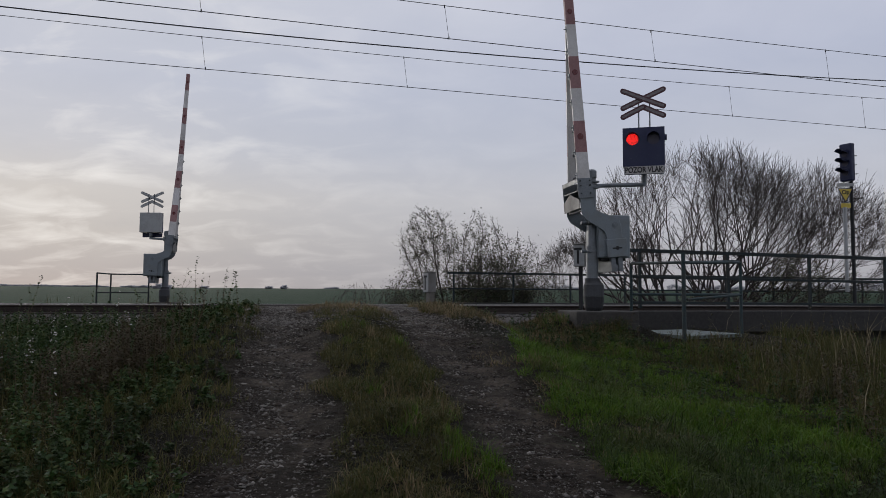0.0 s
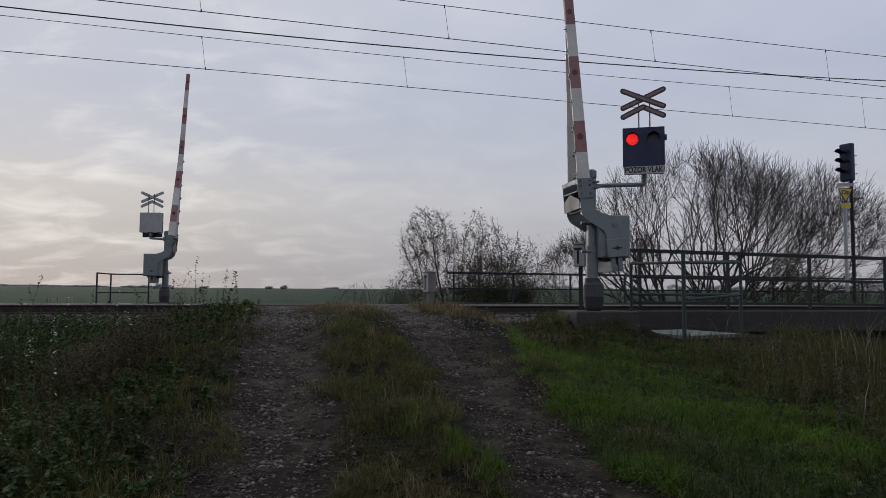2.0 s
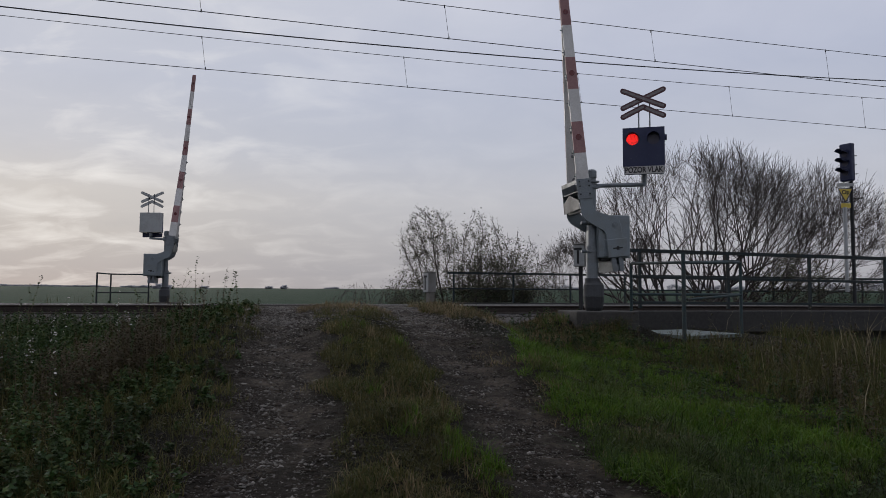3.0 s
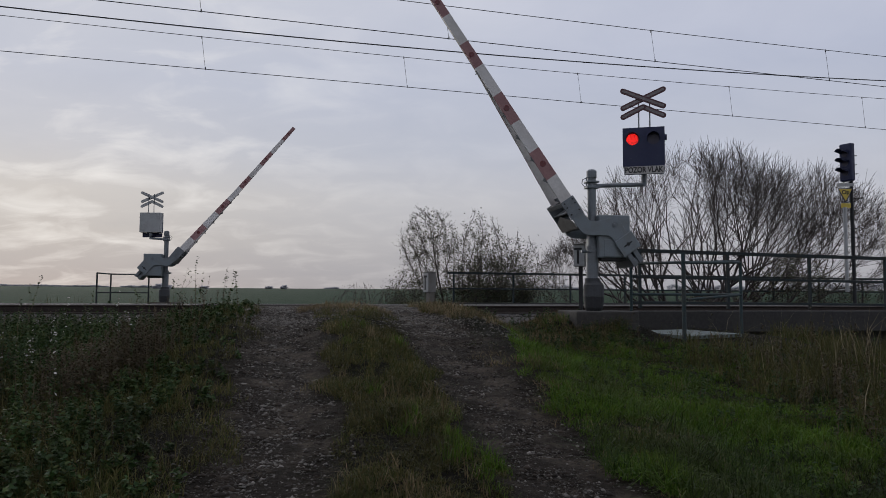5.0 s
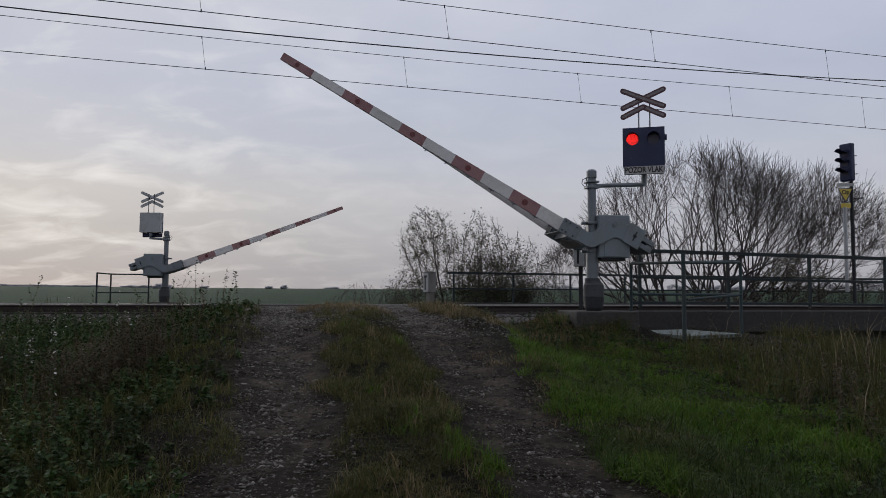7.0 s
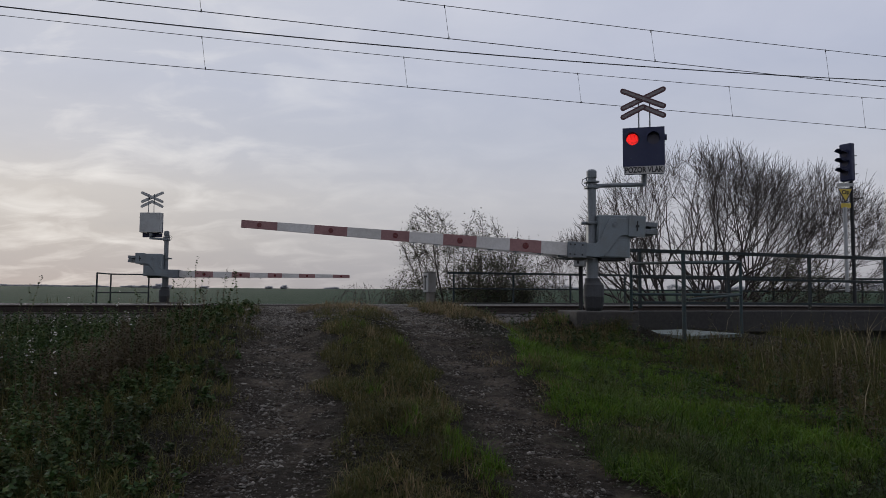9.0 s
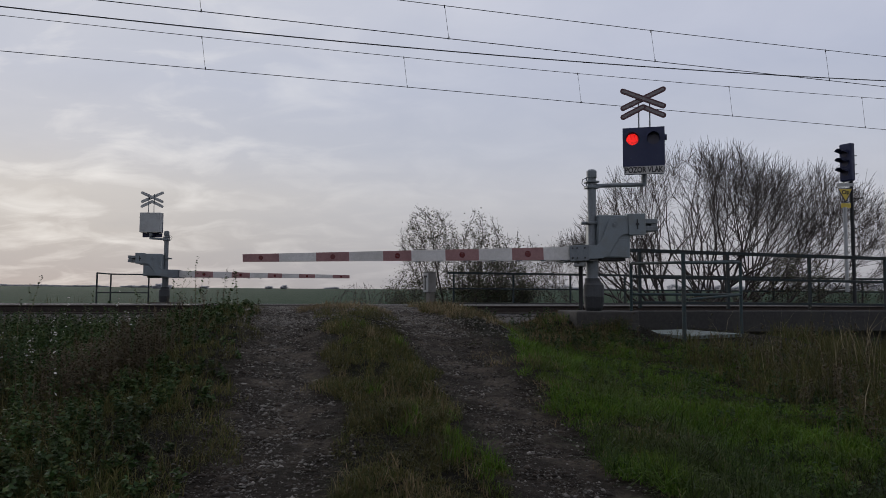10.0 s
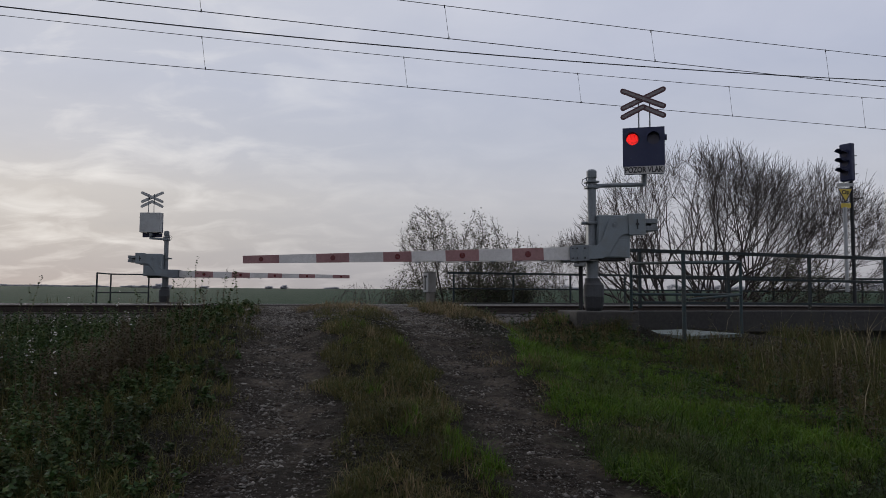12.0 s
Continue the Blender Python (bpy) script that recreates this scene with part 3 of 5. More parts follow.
        rod(bm, (-84 * PX - s, fr + 0.02, b - 0.04), (-84 * PX - s, fr + 0.02, b - 0.01), 0.009, seg=8)
        part("clip", bm, M_STEEL, boom)
    return boom


def text_mesh(name, words, size, mat, parent, m):
    cu = bpy.data.curves.new(name, "FONT")
    cu.body, cu.size, cu.align_x, cu.align_y, cu.extrude, cu.offset = words, size, "CENTER", "CENTER", 0.002, size * 0.034
    ob = new(name, cu)
    me = bpy.data.meshes.new_from_object(ob.evaluated_get(bpy.context.evaluated_depsgraph_get()))
    bpy.data.objects.remove(ob)
    me.name = name
    me.materials.clear()
    me.materials.append(mat)
    t = new(name, me)
    t.parent = parent
    t.matrix_local = m
    return t


def bar_outline(a, b, w, seg=6):
    """A flat bar with round ends between two places in x and z."""
    a, b = Vector(a), Vector(b)
    d = (b - a).normalized()
    ang = math.atan2(d.y, d.x)
    pts = []
    for c, st in ((b, ang - math.pi / 2), (a, ang + math.pi / 2)):
        for i in range(seg + 1):
            t = st + math.pi * i / seg
            pts.append((c.x + w / 2 * math.cos(t), c.y + w / 2 * math.sin(t)))
    return pts


def build_warning_sign(parent, lamps, place):
    """Lamp case with hoods, plate with words, and the double cross over it."""
    x0, x1, z0, z1 = 0.485, 1.125, 2.25, 2.86
    xm = (x0 + x1) / 2
    turn = place @ Matrix.Translation((-xm, -0.08, 0))
    bm = B()
    box(bm, (x0, 0.0, z0), (x1, 0.19, z1), 0.012)
    case = part("lamp_case", bm, M_CASE, parent, "grey sheet steel lamp case")
    case.matrix_local = turn
    # front plate with two round openings
    bm = B()
    lamp_x = (x0 + 0.15, x1 - 0.17)
    lz, lr = z0 + 0.425, 0.092
    outer = [(x0, z0), (xm, z0), (x1, z0), (x1, z1), (xm, z1), (x0, z1)]
    for half, cx in ((0, lamp_x[0]), (1, lamp_x[1])):
        xa, xb = (x0, xm) if half == 0 else (xm, x1)
        seg = 32
        inn, out = [], []
        for i in range(seg):
            t = 2 * math.pi * i / seg + math.pi / 4
            c, s = math.cos(t), math.sin(t)
            inn.append(bm.verts.new((cx + lr * c, -0.055, lz + lr * s)))
            k = min(((xb - cx) if c > 0 else (cx - xa)) / max(abs(c), 1e-6), ((z1 - lz) if s > 0 else (lz - z0)) / max(abs(s), 1e-6))
            out.append(bm.verts.new((cx + k * c, -0.055, lz + k * s)))
        corners = {}
        for i in range(seg):
            j = (i + 1) % seg
            bm.faces.new((inn[i], out[i], out[j], inn[j]))
            a, b = out[i].co, out[j].co
            if abs(a.x - b.x) > 1e-5 and abs(a.z - b.z) > 1e-5:
                cx2 = xb if max(a.x, b.x) > cx else xa
                cz2 = z1 if max(a.z, b.z) > lz else z0
                v = bm.verts.new((cx2, -0.055, cz2))
                bm.faces.new((out[i], v, out[j]))
    bmesh.ops.recalc_face_normals(bm, faces=bm.faces)
    r = bmesh.ops.extrude_face_region(bm, geom=list(bm.faces))
    bmesh.ops.translate(bm, verts=[g for g in r["geom"] if isinstance(g, bmesh.types.BMVert)], vec=(0, 0.012, 0))
    bmesh.ops.recalc_face_normals(bm, faces=bm.faces)
    part("front_plate", bm, M_BLACK, case, "matt black front plate")
    bm = B()
    for a, b in (((x0, z0), (x0 + 0.012, z1)), ((x1 - 0.012, z0), (x1, z1)), ((x0 + 0.012, z1 - 0.012), (x1 - 0.012, z1)), ((x0 + 0.012, z0), (x1 - 0.012, z0 + 0.012))):
        box(bm, (a[0], -0.04, a[1]), (b[0], 0.0, b[1]))
    part("rim", bm, M_BLACK, case)
    for cx in lamp_x:
        bm = B()
        rod(bm, (cx, -0.021, lz), (cx, -0.003, lz), lr + 0.02, seg=24)
        part("lens", bm, M_DULL, case, "dark unlit red lens")
        bm = B()                               # half-round hood above the lens
        seg = 14
        rows = []
        for k, (y, cut) in enumerate(((-0.055, 0.0), (-0.13, 0.45))):
            row = []
            for i in range(seg + 1):
                t = math.pi * (-0.12 + 0.12 * 0 + cut * 0.4) + (math.pi * (1.24 - cut * 0.8)) * i / seg
                row.append((cx + (lr + 0.006) * math.cos(t), y, lz + (lr + 0.006) * math.sin(t)))
            rows.append([bm.verts.new(p) for p in row])
        for i in range(seg):
            bm.faces.new((rows[0][i], rows[0][i + 1], rows[1][i + 1], rows[1][i]))
        bmesh.ops.solidify(bm, geom=list(bm.faces), thickness=0.004)
        part("hood", bm, M_BLACK, case)
    for cx in lamp_x:                          # small dark glass below
        bm = B()
        rod(bm, (cx, -0.060, z0 + 0.19), (cx, -0.054, z0 + 0.19), 0.075, seg=20)
        part("lens_cover", bm, M_BLACK, case)
    bm = B()
    rod(bm, (x1 - 0.005, 0.06, z0 + 0.46), (x1 + 0.035, 0.06, z0 + 0.46), 0.05, seg=14)
    part("side_bell", bm, M_BLACK, case)
    bm = B()
    box(bm, (x0 + 0.02, -0.066, z0 - 0.14), (x1 - 0.01, -0.040, z0 - 0.004), 0.006)
    plate = part("word_plate", bm, M_BLACK, case)
    bm = B()
    box(bm, (x0 + 0.028, -0.071, z0 - 0.132), (x1 - 0.018, -0.0665, z0 - 0.012))
    part("plate_face", bm, M_PALE, case, "pale grey plate behind the words")
    text_mesh("words", "POZOR VLAK", 0.115, M_INK, case, pose(xm, -0.0735, z0 - 0.072, 90, 0, 0) @ Matrix.Diagonal((0.82, 1.05, 1, 1)))
    bm = B()
    for fx in (x0 + 0.25, x0 + 0.42):
        rod(bm, (fx, 0.08, z1 - 0.01), (fx, 0.08, z1 + 0.58), 0.012, seg=8)
    part("cross_stay", bm, M_STEEL, parent).matrix_local = turn
    cz, hx, hz = 3.35, 0.31, 0.137
    cross = [((xm - hx, cz + hz), (xm + hx, cz - hz)), ((xm - hx, cz - hz), (xm + hx, cz + hz)),
             ((xm - hx, cz - 0.285), (xm, cz - 0.135)), ((xm, cz - 0.135), (xm + hx, cz - 0.285))]
    for i, (a, b) in enumerate(cross):
        y = (0.045, 0.062, 0.052, 0.056)[i]
        bm = B()
        prism(bm, bar_outline(a, b, 0.088), y, y + 0.012)
        arm = part("cross_arm", bm, M_MAROON, parent, "maroon edged warning cross arm")
        arm.matrix_local = turn
        da = (Vector(b) - Vector(a)).normalized() * 0.02
        bm = B()
        prism(bm, bar_outline(Vector(a) + da * 0.2, Vector(b) - da * 0.2, 0.038), y - 0.003, y)
        part("white_strip", bm, M_STRIPE, arm)
        bm = B()
        prism(bm, bar_outline(a, b, 0.084), y + 0.0125, y + 0.016)
        part("back_sheet", bm, M_CASE, arm)
    lamp = None
    if lamps:
        lamp = new("lit_lamp")
        bm = B()
        rod(bm, (0, -0.004, 0), (0, 0.004, 0), lr + 0.002, seg=28)
        me = bpy.data.meshes.new("lit_lamp")
        bm.to_mesh(me)
        bm.free()
        me.materials.append(M_LAMP)
        bpy.data.objects.remove(lamp)
        lamp = new("lit_lamp", me)
        lamp.parent = case
        tagged(lamp, "glowing red warning lamp")
        lamp.location = (lamp_x[0], -0.028, lz)
    return lamp, lamp_x, lz


def build_barrier(m, label, lamps, sign_place, reach=1.0):
    """A level crossing half barrier: mast, drive housing, boom, warning sign; origin at the mast's base, boom towards -x."""
    root = empty("level_crossing_barrier", m, label, "barrier", "crossing barriers")
    bm = B()
    rod(bm, (0, 0, 0.45), (0, 0, 2.17), 0.066, seg=20)
    rod(bm, (0, 0, 2.07), (0, 0, 2.175), 0.078, seg=20)
    rod(bm, (0, 0, 2.175), (0, 0, 2.20), 0.078, 0.05, seg=20)
    part("mast", bm, M_STEEL, root)
    bm = B()
    rod(bm, (0, 0, 0.40), (0, 0, 1.0), 0.092, seg=20)
    part("mast_sleeve", bm, M_STEEL, root)
    bm = B()
    rod(bm, (0.02, 0, 0.0), (0.02, 0, 0.05), 0.12, 0.145, seg=24)
    rod(bm, (0.02, 0, 0.05), (0.02, 0, 0.22), 0.145, 0.158, seg=24)
    part("foot", bm, M_RUBBER, root, "dark painted cast foot")
    bm = B()
    rod(bm, (0.02, 0, 0.221), (0.02, 0, 0.40), 0.160, 0.155, seg=24)
    rod(bm, (0.02, 0, 0.40), (0.02, 0, 0.425), 0.155, 0.135, seg=24)
    rod(bm, (0.01, 0, 0.42), (0.01, 0, 0.455), 0.13, 0.12, seg=24)
    rod(bm, (0, 0, 0.45), (0, 0, 0.50), 0.118, seg=20)
    part("foot_collar", bm, M_DARKSTEEL, root)
    bm = B()
    box(bm, (0.05, -0.165, 0.815), (0.56, 0.415, 1.48), 0.018)
    part("drive_housing", bm, M_GREY, root)
    for y in (-0.176, 0.412):
        bm = B()
        box(bm, (0.13, y, 0.83), (0.50, y + 0.014, 1.10), 0.006)
        part("housing_door", bm, M_GREY, root)
    bm = B()
    box(bm, (0.10, -0.12, 0.77), (0.50, 0.12, 0.82), 0.01)
    part("housing_tray", bm, M_INK, root)
    for z in (0.92, 1.36):
        bm = B()
        box(bm, (-0.09, -0.09, z - 0.02), (0.10, 0.09, z + 0.02), 0.008)
        rod(bm, (-0.17, 0.02, z), (-0.05, 0.02, z), 0.026, seg=10)
        part("mast_clamp", bm, M_STEEL, root)
    bm = B()
    rod(bm, (-0.085, -0.0, 1.89), (-0.085, 0, 2.08), 0.012, seg=8)
    box(bm, (-0.10, -0.085, 1.90), (0.10, 0.085, 1.94), 0.008)
    box(bm, (-0.10, -0.085, 1.99), (0.10, 0.085, 2.02), 0.008)
    part("arm_clamp", bm, M_STEEL, root)
    bm = B()
    c = sign_place.translation
    rod(bm, (0.0, 0, 1.945), (c.x, c.y, 2.0), 0.033, seg=12)
    rod(bm, (c.x, c.y, 1.975), (c.x, c.y, 2.17 + c.z), 0.04, seg=12)
    rod(bm, (c.x, c.y, 2.13 + c.z), (c.x, c.y, 2.26 + c.z), 0.055, seg=12)
    part("sign_arm", bm, M_STEEL, root)
    bm = B()
    pts = [(-0.10, 0.0, 2.06), (-0.15, 0, 2.04), (-0.16, 0, 1.98), (-0.13, 0, 1.94), (-0.08, 0, 1.92)]
    for a, b in zip(pts, pts[1:]):
        rod(bm, a, b, 0.006, seg=6)
    part("cable", bm, M_INK, root)
    lamp = build_warning_sign(root, lamps, sign_place)
    boom = build_boom(root, reach)
    return root, boom, lamp


PIVOT = (0.29, 0.0, 1.325)
near_root, near_boom, near_lamp = build_barrier(pose(2.32, 11.4, -0.04, 0, 0, 10), "grey crossing barrier with red and white boom and lit warning lamp", True, pose(0.885, 0.02, 0.03, 0, 0, -25))
far_root, far_boom, far_lamp = build_barrier(pose(-8.40, 22.25, -0.08, 0, 0, 190), "grey crossing barrier seen from behind with red and white boom", False, pose(0.55, -0.45, -0.07, 0, 0, -10), 1.058)


def slab(name, m, size, mat, label):
    bm = B()
    box(bm, (-size[0] / 2, -size[1] / 2, -size[2]), (size[0] / 2, size[1] / 2, 0), 0.02)
    ob = done(bm, name, mat)
    ob.matrix_world = m
    return tagged(ob, label, "foundation", kind="")


slab("barrier_foundation", pose(2.38, 11.35, -0.04, 0, 0, 10), (0.98, 0.88, 0.75), M_FOUND, "weathered concrete block under the barrier mast")
slab("barrier_foundation", pose(-8.40, 22.25, -0.04, 0, 0, 10), (0.85, 0.8, 0.75), M_FOUND, "weathered concrete block under the barrier mast")


# ---------------------------------------------------------------- telephone posts
def build_phone_post(m, h, label, mat, w):
    root = empty("phone_post", m, label, "post", "marked posts")
    bm = B()
    box(bm, (-w, -w * 0.8, -0.3), (w, w * 0.8, h), 0.008)
    part("post", bm, mat, root)
    bm = B()
    box(bm, (-0.11, -0.10, h - 0.10), (0.10, 0.08, h + 0.30), 0.008)
    box(bm, (-0.13, -0.12, h + 0.30), (0.12, 0.10, h + 0.325), 0.006)
    part("case", bm, M_POSTCASE, root)
    bm = B()
    box(bm, (-0.105, -0.105, h - 0.09), (0.095, -0.1005, h + 0.29))
    part("mark_plate", bm, M_CASE, root, "pale plate behind the black mark")
    bm = B()
    box(bm, (-0.095, -0.112, h + 0.20), (0.05, -0.1055, h + 0.245))
    box(bm, (-0.045, -0.112, h - 0.05), (-0.005, -0.1055, h + 0.199))
    part("mark", bm, M_INK, root, "black mark on the case")
    return root


build_phone_post(pose(2.31, 12.3, -0.12, 0, 0, -25) @ Matrix.Scale(0.90, 4), 0.99, "pale grey case with a black mark on a dark steel post", M_RUBBER, 0.035)
build_phone_post(pose(-0.21, 12.4, -0.09, 0, 0, -60) @ Matrix.Scale(0.82, 4), 0.50, "pale grey case with a black mark on a concrete post", M_CONC_L, 0.075)


# ---------------------------------------------------------------- bridge, railings
def rail_run(root, pts, z0, heights, post_at, r, top_r, mat, square=False):
    """Level bars between the places pts and posts at the places post_at."""
    for h in heights:
        for a, b in zip(pts, pts[1:]):
            bm = B()
            rod(bm, (a[0], a[1], z0 + h), (b[0], b[1], z0 + h), top_r if h == heights[0] else r, seg=10)
            part("bar", bm, mat, root)
    for p in post_at:
        bm = B()
        rod(bm, (p[0], p[1], z0), (p[0], p[1], z0 + heights[0]), r * 1.25, seg=10)
        part("post", bm, mat, root)


def build_parapet(name, n, u_posts, z0, h, label, slope=0.0):
    root = empty(name, Matrix.Identity(4), label, "railing", "bridge railings")
    u0 = u_posts[0]
    pts = [tk(u0 - 0.2, n), tk(u_posts[-1], n)]
    fall = math.degrees(math.atan(slope))
    for k, hh in enumerate((h, h * 0.52, 0.06)):
        bm = B()
        t = 0.034 if k == 0 else 0.025
        box(bm, (0, -t, -t), ((pts[1] - pts[0]).length, t, t), 0.006, Matrix.Translation((pts[0].x, pts[0].y, z0 + hh)) @ pose(0, 0, 0, 0, fall, 16.6))
        part("bar", bm, M_RAILDARK, root)
    for u in u_posts:
        p = tk(u, n)
        bm = B()
        box(bm, (-0.027, -0.027, z0 - 0.05), (0.027, 0.027, z0 + h - 0.03), 0.005, Matrix.Translation((p.x, p.y, -slope * (u - u0))) @ pose(0, 0, 0, 0, 0, 16.6))
        part("post", bm, M_RAILDARK, root)
    return root


NEAR_N, FAR_N = 12.0, 22.6
build_parapet("bridge_railing", NEAR_N, [7.38 + 1.93 * i for i in range(0, 9)], 0.02, 1.02, "dark green steel bridge railing with three bars", 0.006)
build_parapet("bridge_railing", FAR_N, [7.1 + 2.07 * i for i in range(0, 10)], -0.11, 1.05, "dark green steel bridge railing with three bars")

bm = B()
box(bm, (5.9, NEAR_N - 0.28, -0.48), (30.0, NEAR_N + 0.18, -0.075), 0.02)
bmesh.ops.rotate(bm, verts=bm.verts, cent=(0, 0, 0), matrix=Matrix.Rotation(radians(16.6), 3, "Z"))
tagged(done(bm, "bridge_edge_beam", M_CONC), "dark weathered concrete edge beam of the bridge", "bridge beam", kind="structure")
bm = B()
box(bm, (5.9, FAR_N - 0.2, -0.48), (30.0, FAR_N + 0.25, -0.02), 0.02)
bmesh.ops.rotate(bm, verts=bm.verts, cent=(0, 0, 0), matrix=Matrix.Rotation(radians(16.6), 3, "Z"))
tagged(done(bm, "bridge_edge_beam", M_CONC), "dark weathered concrete edge beam of the bridge", "bridge beam", kind="structure")
bm = B()
box(bm, (7.2, NEAR_N + 0.05, -2.4), (30.0, NEAR_N + 0.6, -0.49), 0.02)
bmesh.ops.rotate(bm, verts=bm.verts, cent=(0, 0, 0), matrix=Matrix.Rotation(radians(16.6), 3, "Z"))
tagged(done(bm, "bridge_abutment", M_CONC), "dark concrete wall below the bridge edge", "abutment", kind="structure")


def build_landing():
    """Small platform with a pipe railing in front of the bridge."""
    root = empty("stair_landing", Matrix.Identity(4), "pale green steel landing plate with green pipe railing", "landing")
    a, b, c = (3.10, 12.1), (3.52, 10.6), (4.62, 11.4)
    zp = -0.38
    e = (a[0] + c[0] - b[0], a[1] + c[1] - b[1])
    bm = B()
    lo = [bm.verts.new((x, y, zp - 0.05)) for x, y in (a, b, c, e)]
    hi = [bm.verts.new((x, y, zp)) for x, y in (a, b, c, e)]
    bm.faces.new(lo[::-1]), bm.faces.new(hi)
    for i in range(4):
        j = (i + 1) % 4
        bm.faces.new((lo[i], lo[j], hi[j], hi[i]))
    bmesh.ops.recalc_face_normals(bm, faces=bm.faces)
    part("plate", bm, M_GRATE, root)
    for i in range(12):
        t = (i + 0.5) / 12
        p = Vector((b[0] + (c[0] - b[0]) * t, b[1] + (c[1] - b[1]) * t, zp - 0.022))
        bm = B()
        box(bm, (-0.022, -0.004, -0.016), (0.022, 0.002, 0.016), 0.0, Matrix.Translation(p) @ pose(0, 0, 0, 0, 0, 36))
        part("slot", bm, M_INK, root)
    for p, q, h0, h1 in ((a, b, 1.10, 1.06), (b, c, 1.05, 1.10), (a, c, 1.11, 1.12), (b, c, 0.52, 0.60), (a, c, 0.60, 0.60)):
        bm = B()
        rod(bm, (*p, zp + h0), (*q, zp + h1), 0.020, seg=10)
        part("bar", bm, M_GREEN, root)
    for p in (a, c):
        bm = B()
        rod(bm, (*p, zp), (*p, zp + 1.12), 0.025, seg=10)
        part("post", bm, M_GREEN, root)
    bm = B()
    rod(bm, (b[0] - 0.03, b[1] + 0.05, zp - 0.1), (b[0] - 0.03, b[1] + 0.05, zp + 1.20), 0.03, seg=10)
    part("tall_post", bm, M_GREEN, root)


build_landing()


def build_side_railing():
    root = empty("roadside_railing", Matrix.Identity(4), "thin dark steel railing beside the crossing", "railing")
    z0 = -0.17
    a, b, c = (-10.73, 22.8), (-10.84, 24.0), (-9.72, 24.3)
    rail_run(root, [a, b, c], z0, [1.02, 0.42], [a, b, c], 0.02, 0.022, M_RAILDARK)


build_side_railing()


# ---------------------------------------------------------------- signal
def build_signal():
    p = Vector((15.12, 27.0, 0.22))
    root = empty("railway_signal", Matrix.Translation(p) @ pose(0, 0, 0, 0, 0, -62), "dark three lamp railway signal on a mast with climbing pegs", "signal")
    bm = B()
    rod(bm, (0, 0, -1.9), (0, 0, 5.6), 0.065, seg=14)
    part("mast", bm, M_RUBBER, root)
    bm = B()
    box(bm, (-0.24, -0.32, 4.28), (0.24, -0.09, 5.68), 0.05)
    part("signal_head", bm, M_BLACK, root)
    for z in (5.33, 4.99, 4.63):
        bm = B()
        seg = 12
        rows = []
        for y, cut in ((-0.32, 0.0), (-0.74, 0.12)):
            rows.append([bm.verts.new((0.15 * math.cos(math.pi * (cut + (1 - 2 * cut) * i / seg)), y, z - 0.03 + 0.15 * math.sin(math.pi * (cut + (1 - 2 * cut) * i / seg)))) for i in range(seg + 1)])
        for i in range(seg):
            bm.faces.new((rows[0][i], rows[0][i + 1], rows[1][i + 1], rows[1][i]))
        bmesh.ops.solidify(bm, geom=list(bm.faces), thickness=0.012)
        part("lamp_hood", bm, M_BLACK, root)
        bm = B()
        rod(bm, (0, -0.34, z - 0.03), (0, -0.31, z - 0.03), 0.12, seg=16)
        part("lens", bm, M_DULL, root)
    for i in range(13):
        z = 1.2 + i * 0.335
        bm = B()
        rod(bm, (-0.24, 0, z), (0.24, 0, z), 0.014, seg=6)
        part("climbing_peg", bm, M_RUBBER, root)
    bm = B()
    rod(bm, (0, -0.42, 0.2), (0, -0.42, 3.3), 0.07, seg=10)
    part("side_pipe", bm, M_CASE, root, "pale grey pipe beside the mast")
    bm = B()
    rod(bm, (0, 0, 3.66), (0.32, 0.22, 3.66), 0.02, seg=6)
    part("step_iron", bm, M_RUBBER, root)
    bm = B()
    rod(bm, (0, 0, 4.15), (0, -0.4, 4.15), 0.03, seg=6)
    part("head_bracket", bm, M_RUBBER, root)
    sign = new("yellow_triangle")
    sign.parent = root
    sign.matrix_local = pose(0, -0.36, 3.75, 0, 0, 52)
    bm = B()
    prism(bm, [(-0.26, 0.26), (0.26, 0.26), (0, -0.26)], -0.006, 0.006)
    part("triangle_back", bm, M_BLACK, sign)
    bm = B()
    prism(bm, [(-0.225, 0.24), (0.225, 0.24), (0, -0.215)], -0.011, -0.0065)
    part("triangle_face", bm, M_YELLOW, sign, "yellow triangle pointing down with black letters")
    text_mesh("letters", "Op", 0.20, M_INK, sign, pose(0, -0.0125, 0.11, 90, 0, 0))
    bm = B()
    box(bm, (-0.16, -0.02, -0.47), (0.16, 0.0, -0.30), 0.005)
    part("lower_plate", bm, M_YELLOW, sign)
    bm = B()
    box(bm, (-0.30, -0.04, 0.33), (0.30, 0.0, 0.45), 0.005)
    part("upper_plate", bm, M_CASE, sign)


build_signal()


